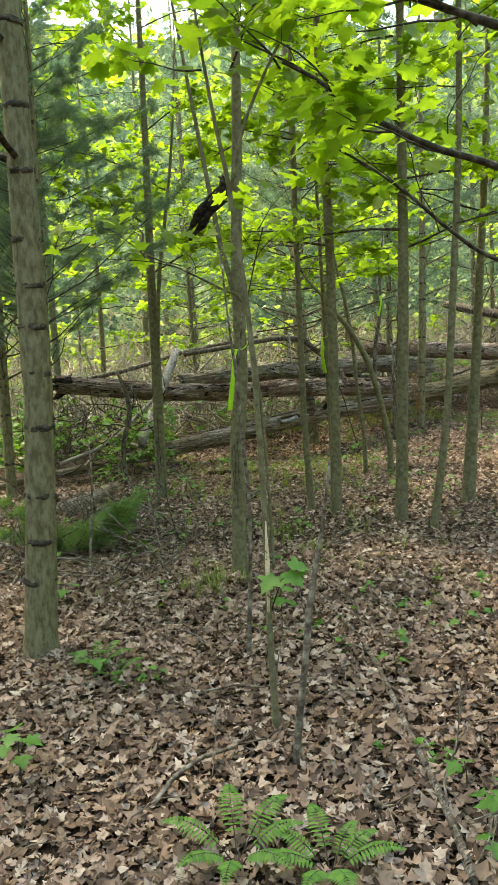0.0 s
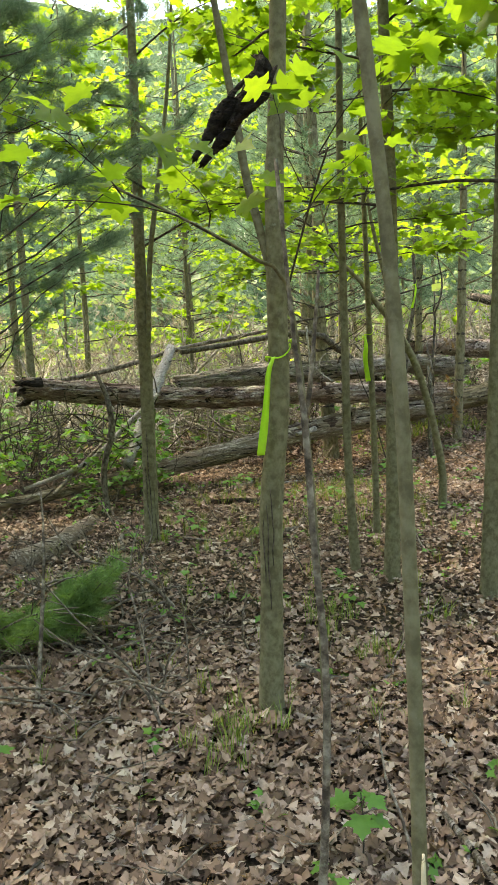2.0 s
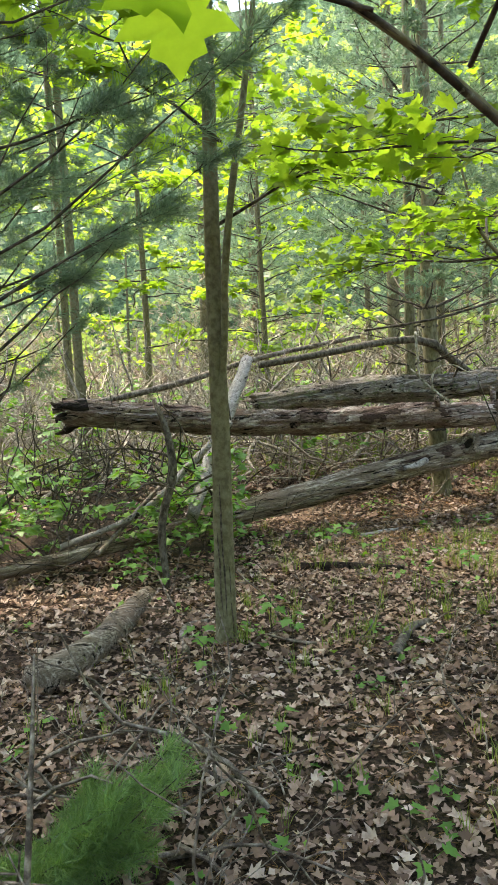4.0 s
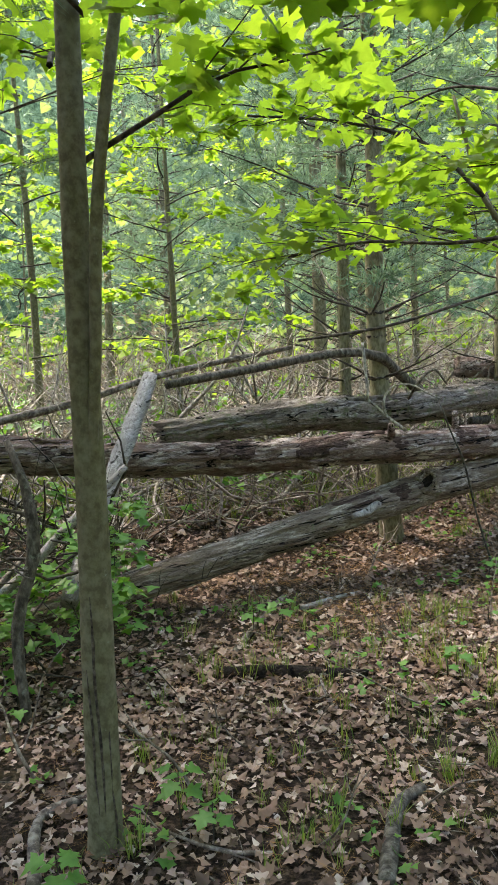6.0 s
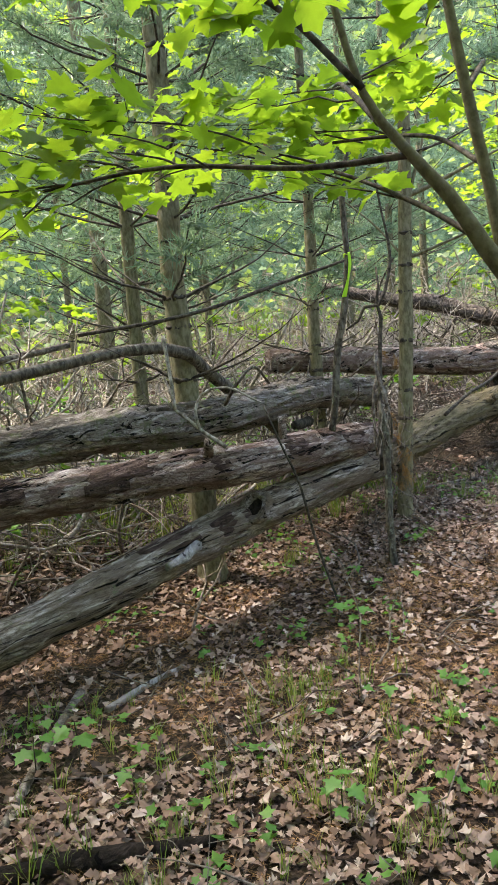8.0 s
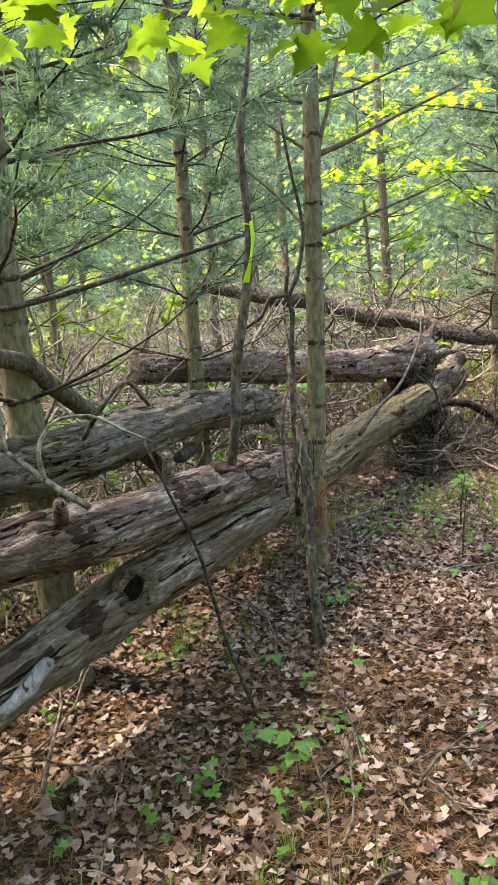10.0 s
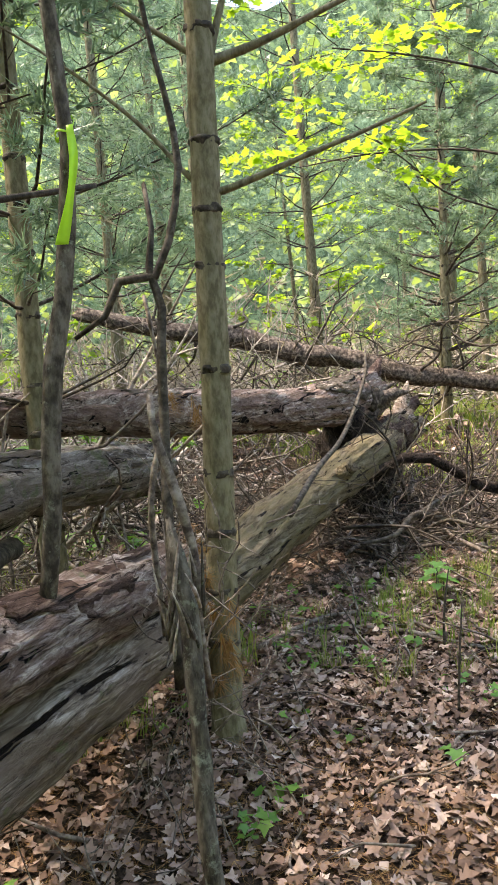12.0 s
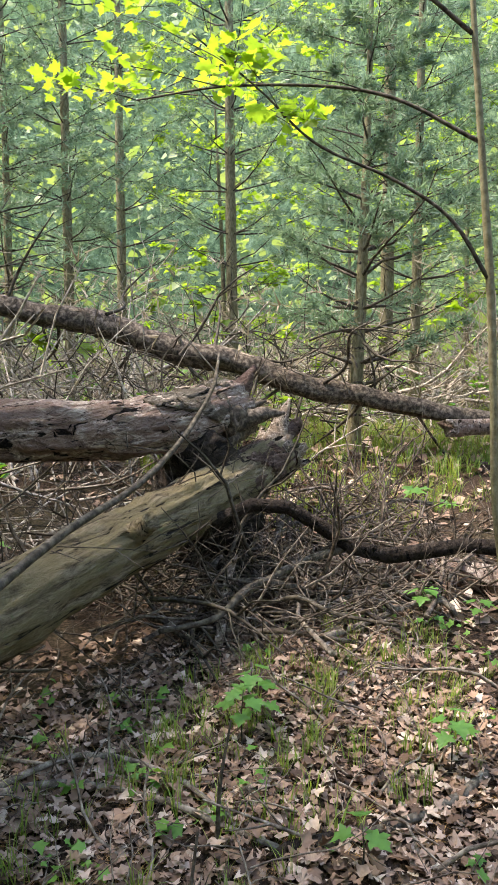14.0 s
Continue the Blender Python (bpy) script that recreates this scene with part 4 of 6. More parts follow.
def shredded_wood():
    """Torn fibres of wood round the top of the lichened stem."""
    ob = thing("shredded_wood", (1.99, 10.18, 0.85), "pale torn strips of dead wood hanging on a snag", "dead wood")
    for k in range(18):
        a = k * 2.4
        x, y = 1.99 + 0.045 * math.cos(a), 10.185 + 0.05 * math.sin(a)
        z, L = rng.uniform(0.80, 1.02), rng.uniform(0.07, 0.2)
        dx, dy = rng.normal(0, 0.03), rng.normal(0, 0.03)
        g = Geo()
        g.tube([(x, y, z), (x + dx * 0.3, y + dy * 0.3, z + L * 0.4), (x + dx, y + dy, z + L)], [0.004, rng.uniform(0.003, 0.007), 0.001], 5, 0.4, 30, 0.03)
        part("strip", g, (BARK_STICK, BARK_DRY, BARK_SNAG)[k % 3], ob)


shredded_wood()


# ---------------------------------------------------------------- the woods around
def clear_of_walk(x, y):
    """Keeps the background trees off the walk and off the things placed by hand."""
    if y < 12.6 and -3.4 < x < 4.2:
        return False
    if 2.0 < x < 9.5 and 4.0 < y < 16.0:
        return False
    # an open brushy strip behind the fallen trunks
    if -7.0 < x < -1.2 and 12.0 < y < 17.5:
        return False
    return True


def scatter_trees(kinds, rings, group):
    """Copies of the given trees in rings round the middle of the walk."""
    for count, r0, r1, pick in rings:
        made = tries = 0
        while made < count and tries < 4000:
            tries += 1
            a, r = (rng.uniform(-0.75, 1.35) if rng.random() < 0.82 else rng.uniform(1.35, 5.5)), rng.uniform(r0, r1)
            x, y = 1.0 + math.sin(a) * r, 6.0 + math.cos(a) * r
            if not clear_of_walk(x, y) or min([9.0] + [math.hypot(x - q[0], y - q[1]) for q in TAKEN]) < (1.3 if r < 16 else 1.0):
                continue
            # behind the walk the woods are kept thinner
            if y < 3 and rng.random() < 0.45:
                continue
            TAKEN.append((x, y))
            k = kinds[pick[rng.integers(len(pick))]]
            s = rng.uniform(0.85, 1.2)
            m = pose(x, y, ground_z(x, y), rng.uniform(-2, 2), rng.uniform(-2, 2), rng.uniform(0, 360))
            ob = copy_thing(k, m)
            ob.scale = (s, s, s)
            made += 1


TAKEN = []
PINE_A = pine(0.095, 10.5, "pine with bare dead lower limbs and a blue-green crown", live=2.3, first=0.6, gap=0.48, per=5, reach=1.9, tufts=52, size=0.16, thick=0.6, at=(-4.6, 12.2, 0.3), group="pines of the woods", seg=8)
PINE_B = pine(0.075, 9.0, "slim pine with soft needles in the woods", live=1.9, first=0.5, gap=0.42, per=5, reach=1.7, tufts=52, size=0.15, thick=0.6, at=(5.2, 17.2, 0.7), group="pines of the woods", seg=8)
PINE_C = pine(0.13, 14.0, "tall dark-barked pine in the woods", live=2.2, first=1.2, gap=0.65, per=5, reach=2.4, tufts=52, size=0.21, thick=0.6, at=(1.2, 16.5, 0.4), group="pines of the woods", seg=8)


def far_maple(at, height, reach, sprays, count, label, low):
    tree = thing("maple_tree", at, label, "tree", "maples of the woods")
    g = Geo()
    s = np.array(at)
    g.tube([s + (0, 0, -0.1), s + (0.05, 0.02, height * 0.4), s + (-0.04, 0.06, height)], [0.055, 0.04, 0.008], 8, 0.06, step=0.25)
    part("trunk", g, BARK_MAPLE, tree)
    wood, leaves = Geo(), Geo()
    for k in range(sprays):
        z = low + (height - low - 0.2) * (k + rng.random()) / sprays
        a = k * 2.4
        maple_spray(wood, leaves, s + (0, 0, z), (math.cos(a), math.sin(a), rng.uniform(0.05, 0.5)), reach * rng.uniform(0.6, 1.1) * (1 - 0.4 * (z - low) / height), 0.012, count, (0.11, 0.17), [LEAF_FAR], 4)
    tagged(part("twig_mass", wood, BARK_TWIG, tree), kind="stuff")
    tagged(part("crown", leaves, LEAF, tree, "bright yellow-green leaves"), kind="stuff")
    return tree


MAPLE_A = far_maple((-2.6, 14.0, 0.3), 7.0, 2.0, 26, 44, "leafy understory maple in the woods", 1.4)
MAPLE_B = far_maple((1.9, 18.2, 0.7), 9.5, 2.4, 30, 50, "tall leafy maple in the woods", 2.6)
# extra tree: its crown, too high to be seen, is added to shade the ground
MAPLE_SHADE = far_maple((-3.4, 12.9, 0.3), 15.0, 3.3, 28, 34, "added tall maple whose unseen high crown shades the logs", 8.5)
# copies out of view on the left, added only to shade the walk
for x, y, turn in ((-4.3, 10.2, 150), (-3.3, 8.4, 230), (-4.9, 6.6, 310)):
    TAKEN.append((x, y))
    copy_thing(MAPLE_SHADE, pose(x, y, ground_z(x, y), 0, 0, turn))
TAKEN += [(-3.4, 12.9), (-0.8, 12.8), (-4.6, 12.2), (5.2, 17.2), (1.2, 16.5), (-2.6, 14.0), (1.9, 18.2)]
WOODS = [PINE_A, PINE_B, PINE_C, MAPLE_A, MAPLE_B]
thicket = copy_thing(MAPLE_A, pose(-0.8, 12.8, ground_z(-0.8, 12.8), 0, 0, 130))
thicket.scale = (0.72, 0.72, 0.72)
# pines round the grassy gap
for k, (x, y, turn) in enumerate(((6.4, 19.6, 40), (8.6, 17.4, 160), (9.9, 15.4, 260), (11.4, 17.2, 90), (7.2, 19.4, 300), (9.2, 12.2, 10))):
    TAKEN.append((x, y))
    copy_thing(WOODS[(1, 0, 1, 2, 0, 1)[k]], pose(x, y, ground_z(x, y), 0, 0, turn))
scatter_trees(WOODS, [(10, 6.5, 12.0, (0, 1, 1, 3)), (18, 11.0, 18.0, (0, 1, 1, 0, 3, 4)), (14, 17.0, 28.0, (1, 2, 3, 4)), (5, 28.0, 40.0, (2, 4))], "woods")

# extra maples, mostly out of view, added to shade the start of the walk
for k, (x, y, turn) in enumerate(((-3.4, 5.0, 20), (-4.2, 7.4, 140), (-4.6, 3.6, 80), (-3.6, 9.4, 310), (-2.9, 2.6, 190), (-2.7, 11.0, 60))):
    copy_thing(MAPLE_B, pose(x, y, ground_z(x, y), 0, 0, turn))


def far_foliage(name, count, r0, r1, z0, z1, size, template, mat, label):
    """Masses of leaves beyond the last single trees."""
    g = Geo()
    a, r = np.where(rng.random(count) < 0.85, rng.uniform(-0.7, 1.3, count), rng.uniform(0, 6.28, count)), np.sqrt(rng.uniform(r0 ** 2, r1 ** 2, count))
    pos = np.column_stack([1 + np.sin(a) * r, 6 + np.cos(a) * r, rng.uniform(z0, z1, count)])
    keep = np.array([noise.noise(Vector(p * 0.22)) + 0.5 * noise.noise(Vector(p * 0.7)) > -0.12 for p in pos])
    pos = np.repeat(pos[keep], 5, axis=0)
    pos = pos + rng.normal(0, size[1] * 1.3, pos.shape) * np.array([1, 1, 0.5])
    n = len(pos)
    g.scatter(*template, frames_from(leaf_normals(n, 0.7), rng.normal(size=(n, 3)), rng.uniform(*size, n)), pos)
    tagged(new(name, g.mesh(name, mat)), label, "woods", kind="stuff")


far_foliage("far_maple_foliage", 4200, 19, 46, 2.2, 15, (0.22, 0.42), LEAF_FAR, LEAF_HAZED, "leaf masses deep in the woods, coloured pale for haze")
far_foliage("far_pine_foliage", 4200, 16, 46, 2.0, 14, (0.3, 0.5), TUFT_FAR, NEEDLE, "blue-green pine foliage deep in the woods")
far_foliage("far_undergrowth", 2600, 14, 40, 0.2, 2.2, (0.16, 0.34), LEAF_FAR, LEAF_HAZED, "low green shrubs far between the trunks")
far_foliage("far_undergrowth", 2600, 14, 44, 0.2, 2.6, (0.3, 0.5), TUFT_FAR, BRUSH_TAN, "tan dead needles and brush far between the trunks")


far_foliage("far_undergrowth", 850, 9.6, 17, 0.5, 2.7, (0.13, 0.24), TUFT_FAR, BRUSH_TAN, "tan dead needle sprays on low twigs behind the logs")


# ---------------------------------------------------------------- tape, bark, broken wood
def tape(nodes, width, label, loop=None):
    """A soft ribbon hanging down along its nodes, with a band round the stem."""
    ob = thing("marking_tape", nodes[0], label, "marking tape", "tapes on trees")
    p, _ = smooth_path(np.array(nodes, float), np.ones(len(nodes)), 0.012)
    g = Geo()
    v = []
    n = len(p)
    for i, q in enumerate(p):
        u = i / (n - 1)
        a = 0.9 * math.sin(4.0 * u + nodes[0][0] * 3) * (1 - 0.4 * u)
        w = width * (0.45 + 0.55 * min(1, u * 2.5)) * 0.5
        sx, sy = math.cos(a) * w, math.sin(a) * w
        fx, fy = -math.sin(a) * 0.0008, math.cos(a) * 0.0008
        v += [(q[0] - sx - fx, q[1] - sy - fy, q[2]), (q[0] + sx - fx, q[1] + sy - fy, q[2] + 0.002), (q[0] + sx + fx, q[1] + sy + fy, q[2] + 0.002), (q[0] - sx + fx, q[1] - sy + fy, q[2])]
    f = [(4 * i + a, 4 * i + (a + 1) % 4, 4 * i + 4 + (a + 1) % 4, 4 * i + 4 + a) for i in range(n - 1) for a in range(4)]
    f += [(3, 2, 1, 0), (4 * n - 4, 4 * n - 3, 4 * n - 2, 4 * n - 1)]
    g.add(v, f)
    part("tail", g, TAPE, ob)
    if loop:
        cx, cy, cz, r, h = loop
        g = Geo()
        v, m = [], 24
        for i in range(m):
            a = i * 2 * math.pi / m
            c, s = math.cos(a), math.sin(a)
            z = cz + 0.012 * math.sin(a * 2 + 1) + 0.02 * c
            for rr, zz in ((r, -h), (r, h), (r + 0.0015, h), (r + 0.0015, -h)):
                v.append((cx + c * rr, cy + s * rr, z + zz * (0.7 + 0.3 * s)))
        f = [(4 * i + a, 4 * i + (a + 1) % 4, 4 * ((i + 1) % m) + (a + 1) % 4, 4 * ((i + 1) % m) + a) for i in range(m) for a in range(4)]
        g.add(v, f)
        part("band", g, TAPE, ob)
    return ob


tape([(-0.035, 4.245, 1.515), (-0.055, 4.235, 1.46), (-0.066, 4.235, 1.367), (-0.080, 4.235, 1.27), (-0.095, 4.232, 1.18)], 0.029, "bright yellow-green tape tied round a maple trunk", (-0.016, 4.30, 1.522, 0.0445, 0.007))
tape([(0.695, 6.73, 1.585), (0.70, 6.72, 1.50), (0.692, 6.72, 1.42), (0.708, 6.72, 1.27)], 0.033, "bright yellow-green tape hanging from a thin sapling", (0.73, 6.75, 1.59, 0.030, 0.006))
tape([(1.887, 10.325, 2.13), (1.887, 10.32, 2.05), (1.867, 10.325, 1.95), (1.843, 10.335, 1.86)], 0.032, "bright green tape hanging from a dead stem", (1.888, 10.357, 2.13, 0.022, 0.006))


def bark_curl():
    """A piece of dark rotten bark caught in a fork."""
    g = Geo()
    spine = [(-0.222, 3.86, 2.075), (-0.169, 3.86, 2.14), (-0.134, 3.86, 2.20), (-0.081, 3.86, 2.262), (-0.045, 3.87, 2.33), (-0.055, 3.88, 2.36)]
    for k in range(5):
        # torn strips side by side, each of its own length
        off = np.array([0.010, 0.0, -0.006]) * (k - 2) + np.array([0, 0.008 * (k % 2), 0])
        a, b = (0, 6) if k == 2 else ((0, 4), (1, 5), (0, 6), (1, 6), (2, 5))[k]
        p = [np.array(q) + off + rng.normal(0, 0.006, 3) for q in spine[a:b]]
        g.tube(p, [0.008] + [0.017, 0.014, 0.018, 0.013][:b - a - 2] + [0.005], 12, 0.6, 34, 0.006, ragged=0.02)
    solo("bark_piece", g, ROT_AND_SHADE, "dark rotten bark piece caught in sapling branches", "bark")


bark_curl()


def scar():
    g = Geo()
    g.tube([(0.030, 2.487, 0.62), (0.036, 2.500, 0.78), (0.039, 2.503, 0.93)], [0.004, 0.0085, 0.002], 8, 0.1, 20, 0.02)
    solo("bark_scar", g, PALE_WOOD, "pale torn strip on a sapling stem", "bark")


scar()


# ---------------------------------------------------------------- twigs and brush
def twig_template(seed, rad, forks):
    r = np.random.default_rng(seed)
    g = Geo()
    p = np.array([(0, 0, 0), (r.normal(0, 0.05), 0.3, r.normal(0, 0.05)), (r.normal(0, 0.09), 0.65, r.normal(0, 0.06)), (r.normal(0, 0.1), 1, r.normal(0, 0.08))])
    g.tube(p, [rad, rad * 0.85, rad * 0.6, rad * 0.3], 4, step=0.2, caps=False)
    for k in range(forks):
        i = r.integers(1, 3)
        b = p[i] + (p[i + 1] - p[i]) * r.random()
        e = b + np.array([r.choice([-1, 1]) * r.uniform(0.1, 0.28), r.uniform(0.1, 0.3), r.uniform(-0.1, 0.16)])
        g.tube([b, (b + e) / 2 + r.normal(0, 0.02, 3), e], [rad * 0.5, rad * 0.4, rad * 0.2], 3, step=0.15, caps=False)
    v = np.concatenate(g.v)
    return v, np.concatenate(g.loops).reshape(-1, 4)


TWIGS = [twig_template(k, rad, forks) for k, (rad, forks) in enumerate(((0.008, 2), (0.012, 1), (0.006, 3), (0.010, 3), (0.007, 0), (0.016, 2)))]


def brush(name, count, box, length, height, mat, label, tilt=0.35, kinds=None, category="brush", keep=None):
    """Many dead twigs lying over one another, as one mass."""
    g = Geo()
    x0, y0, x1, y1 = box
    kinds = kinds or TWIGS
    per = count // len(kinds)
    for tv, tf in kinds:
        xy = []
        while len(xy) < per:
            q = (rng.uniform(x0, x1), rng.uniform(y0, y1))
            if keep is None or keep(*q):
                xy.append(q)
        pos = place_on_ground(xy, 0.01 + height * rng.random(per) ** 1.6)
        head = rng.normal(size=(per, 3))
        head[:, 2] = rng.normal(0, tilt, per) + tilt * 0.5
        g.scatter(tv, tf, frames_from(rng.normal(size=(per, 3)), head, rng.uniform(*length, per)), pos)
    ob = new(name, g.mesh(name, mat))
    return tagged(ob, label, category, kind="stuff")


def behind_logs(x, y, gap=0.8):
    return y > 10.05 + 0.62 * (x - 0.98) + gap


# pile of roots and branches beside the uprooted ends
brush("brush_pile", 700, (4.2, 11.5, 6.4, 13.4), (0.3, 0.8), 0.2, BARK_ROOT, "tangled pile of dead brown branches and roots", 0.14, keep=lambda x, y: x + y > 16.1)
brush("brush_pile", 260, (4.2, 11.4, 6.4, 13.2), (0.25, 0.7), 0.24, BARK_STICK, "thin pale dead sticks in a pile of branches", 0.16, TWIGS[:3], keep=lambda x, y: x + y > 16.0)
brush("brush_pile", 240, (3.0, 11.95, 5.2, 13.2), (0.3, 0.9), 0.35, BARK_TWIG, "dark tangled twigs under the fallen trunks", 0.25)
brush("brush_pile", 300, (1.6, 10.8, 4.4, 13.2), (0.3, 0.8), 0.75, BARK_STICK, "thin dead twigs caught between fallen trunks", 0.5, keep=lambda x, y: behind_logs(x, y, 0.55))
brush("brush_pile", 240, (-2.6, 8.0, -0.9, 9.4), (0.3, 0.9), 0.75, BARK_TWIG, "dark dead twigs heaped under a fallen trunk", 0.5)
brush("brush_pile", 190, (-1.0, 10.3, 2.6, 11.8), (0.35, 1.0), 0.9, BARK_STICK, "grey dead branches sticking up behind the logs", 0.6, keep=lambda x, y: behind_logs(x, y, 0.5))
brush("dry_brush", 2600, (-7, 10.2, 4, 17), (0.5, 1.5), 0.7, BARK_DRY, "tan and grey dry brush standing in the woods", 0.8, keep=lambda x, y: behind_logs(x, y, 1.3))
brush("dry_brush", 1600, (4, 13.6, 14, 22), (0.5, 1.6), 0.7, BARK_DRY, "tan dry brush standing between pines", 0.8, keep=lambda x, y: x + y > 22.5 or x < 6)
brush("fallen_twigs", 420, (-2.4, 1.6, 2.2, 8.0), (0.15, 0.6), 0.015, BARK_STICK, "small dead twigs lying on the leaves", 0.04)
brush("fallen_twigs", 420, (-0.5, 7.8, 5.6, 12.0), (0.15, 0.6), 0.015, BARK_STICK, "small dead twigs lying on the leaves", 0.04)
brush("fallen_twigs", 150, (-2.0, 4.2, -0.5, 5.8), (0.3, 0.9), 0.04, BARK_STICK, "dead pine twigs scattered under a young pine", 0.1)
brush("fallen_twigs", 320, (2.9, 10.6, 4.9, 12.1), (0.08, 0.42), 0.03, BARK_STICK, "thin grey twigs lying beside a fallen trunk", 0.12)
NEEDLE_ON_GROUND = tuft_template(9, 1.5, rng, 0.012, 0.02)
NEEDLE_ON_GROUND = (NEEDLE_ON_GROUND[0] * np.array([1, 1, 0.12]), NEEDLE_ON_GROUND[1])


def fallen_needles():
    g = Geo()
    n = 11000
    xy = np.column_stack([rng.normal(1.6, 1.1, n), rng.normal(9.6, 1.0, n)])
    xy[n // 2:] = np.column_stack([rng.uniform(-2, 4.5, n - n // 2), rng.uniform(2, 12, n - n // 2)])
    nrm = np.column_stack([rng.normal(0, 0.12, (n, 2)), np.ones(n)])
    g.scatter(*NEEDLE_ON_GROUND, frames_from(nrm, rng.normal(size=(n, 3)), rng.uniform(0.06, 0.10, n)), place_on_ground(xy, rng.uniform(0.006, 0.022, n)))
    tagged(new("fallen_needles", g.mesh("fallen_needles", NEEDLE_DEAD)), "reddish-brown pine needles strewn on the floor", "needle litter", kind="stuff")


fallen_needles()

GROUND_STICKS = "branches on the ground"
up = lambda x, y, dz=0.02: ground_z(x, y) + dz


def ground_stick(xy, r0, r1, mat, label, dz=0.0, name="fallen_branch", seg=8, rough=0.15):
    n = len(xy)
    rad = np.linspace(r0, r1, n)
    return stick(name, [(x, y, up(x, y, r * 0.8 + dz), r) for (x, y), r in zip(xy, rad)], mat, label, "branch", seg, rough, 0.008, GROUND_STICKS)


ground_stick([(0.31, 3.84), (0.44, 3.09), (0.48, 2.4), (0.5, 2.0), (0.49, 1.75)], 0.009, 0.013, LOG_GREY, "long thin pale stick lying on dry leaves", 0.02)
ground_stick([(0.62, 4.4), (1.0, 4.44), (1.46, 4.46), (1.9, 4.5)], 0.016, 0.026, BARK_STICK, "grey fallen branch lying on dry leaves")
ground_stick([(0.95, 4.23), (1.31, 4.02), (1.7, 3.9)], 0.014, 0.012, BARK_STICK, "pale fallen branch lying on dry leaves")
ground_stick([(-1.1, 3.2), (-0.89, 3.22), (-0.64, 3.18), (-0.44, 3.18)], 0.008, 0.005, BARK_STICK, "thin stick lying on dry leaves")
ground_stick([(-1.29, 4.52), (-1.09, 5.13), (-0.69, 5.34)], 0.012, 0.006, BARK_STICK, "grey stick beneath a young pine")
ground_stick([(-1.17, 4.39), (-0.97, 4.88), (-0.74, 5.05)], 0.010, 0.006, BARK_STICK, "grey stick lying on dry leaves")
ground_stick([(-0.9, 4.3), (-0.55, 4.5), (-0.34, 4.57)], 0.009, 0.006, BARK_STICK, "thin stick lying on dry leaves")
ground_stick([(-0.02, 4.72), (0.04, 4.70), (0.17, 4.56), (0.32, 4.5)], 0.022, 0.016, BARK_LICHEN, "short dark branch beside a maple foot")
ground_stick([(-1.62, 6.35), (-1.46, 6.72), (-1.42, 7.1), (-1.39, 7.6)], 0.085, 0.06, LOG_GREY, "weathered grey log end lying on leaves", -0.03, "fallen_log", 18, 0.22)
stick("dead_branch", [(-1.28, 7.75, 0.2, 0.022), (-1.3, 7.8, 0.6, 0.026), (-1.22, 7.85, 0.9, 0.028), (-1.24, 7.9, 1.15, 0.022), (-1.33, 8.0, 1.36, 0.014)], BARK_LICHEN, "crooked dead branch standing by a fallen log", "branch", 10, 0.2)
stick("dead_branch", [(-2.0, 7.95, 0.45, 0.018), (-1.5, 8.1, 0.62, 0.022), (-1.15, 8.3, 0.92, 0.024), (-0.9, 8.5, 1.15, 0.018)], LOG_WHITE, "pale barkless branch leaning on a fallen log", "branch", 9, 0.15)
stick("dead_branch", [(-1.75, 7.9, 0.40, 0.016), (-1.55, 8.15, 0.60, 0.018), (-1.4, 8.3, 0.75, 0.012)], BARK_STICK, "broken grey branch leaning on a log", "branch", 8, 0.15)
stick("dead_branch", [(-2.6, 9.8, 1.2, 0.028), (-1.6, 10.2, 1.35, 0.03), (-0.8, 10.6, 1.55, 0.026), (0.2, 11.0, 1.7, 0.018)], BARK_STICK, "grey dead pole lying in dry brush", "branch", 9, 0.1)
ground_stick([(-0.87, 7.18), (-1.06, 7.05), (-1.01, 6.72)], 0.014, 0.022, BARK_STICK, "crooked dead branch lying on leaves")
ground_stick([(-0.02, 6.62), (0.1, 7.0), (0.21, 7.11)], 0.028, 0.02, BARK_LICHEN, "short mossy branch lying on leaves")
ground_stick([(-0.45, 8.10), (-0.15, 8.07), (0.05, 8.03), (0.20, 8.0)], 0.035, 0.022, ROT_AND_SHADE, "dark rotten log piece among leaves", -0.005, "fallen_branch", 12, 0.3)
ground_stick([(-0.41, 8.32), (-0.24, 8.82), (-0.07, 9.29)], 0.016, 0.022, BARK_STICK, "grey branch lying beside a fallen trunk")
ground_stick([(0.02, 9.08), (0.24, 9.28), (0.43, 9.43)], 0.016, 0.012, LOG_WHITE, "pale barkless stick lying on the needles")
ground_stick([(1.86, 9.38), (1.91, 9.22), (2.01, 9.07), (2.2, 8.9)], 0.010, 0.007, BARK_TWIG, "dark curved stick lying on dry leaves")
ground_stick([(2.89, 11.28), (3.42, 11.38), (3.6, 11.11), (3.65, 10.85)], 0.012, 0.007, BARK_STICK, "thin forked branch lying on leaves", 0.03)
ground_stick([(3.0, 11.35), (3.33, 11.29), (3.55, 11.0), (3.61, 10.87), (3.7, 10.7)], 0.014, 0.008, BARK_STICK, "long thin branch lying on leaves", 0.015)
ground_stick([(3.66, 10.67), (3.75, 10.68), (3.86, 10.66)], 0.022, 0.018, ROT_AND_SHADE, "dark rotten wood chunk on leaves", 0, "fallen_branch", 10, 0.3)
ground_stick([(3.81, 10.66), (3.99, 10.62), (4.27, 10.58), (4.5, 10.6)], 0.012, 0.02, BARK_LICHEN, "mossy branch lying on leaves")
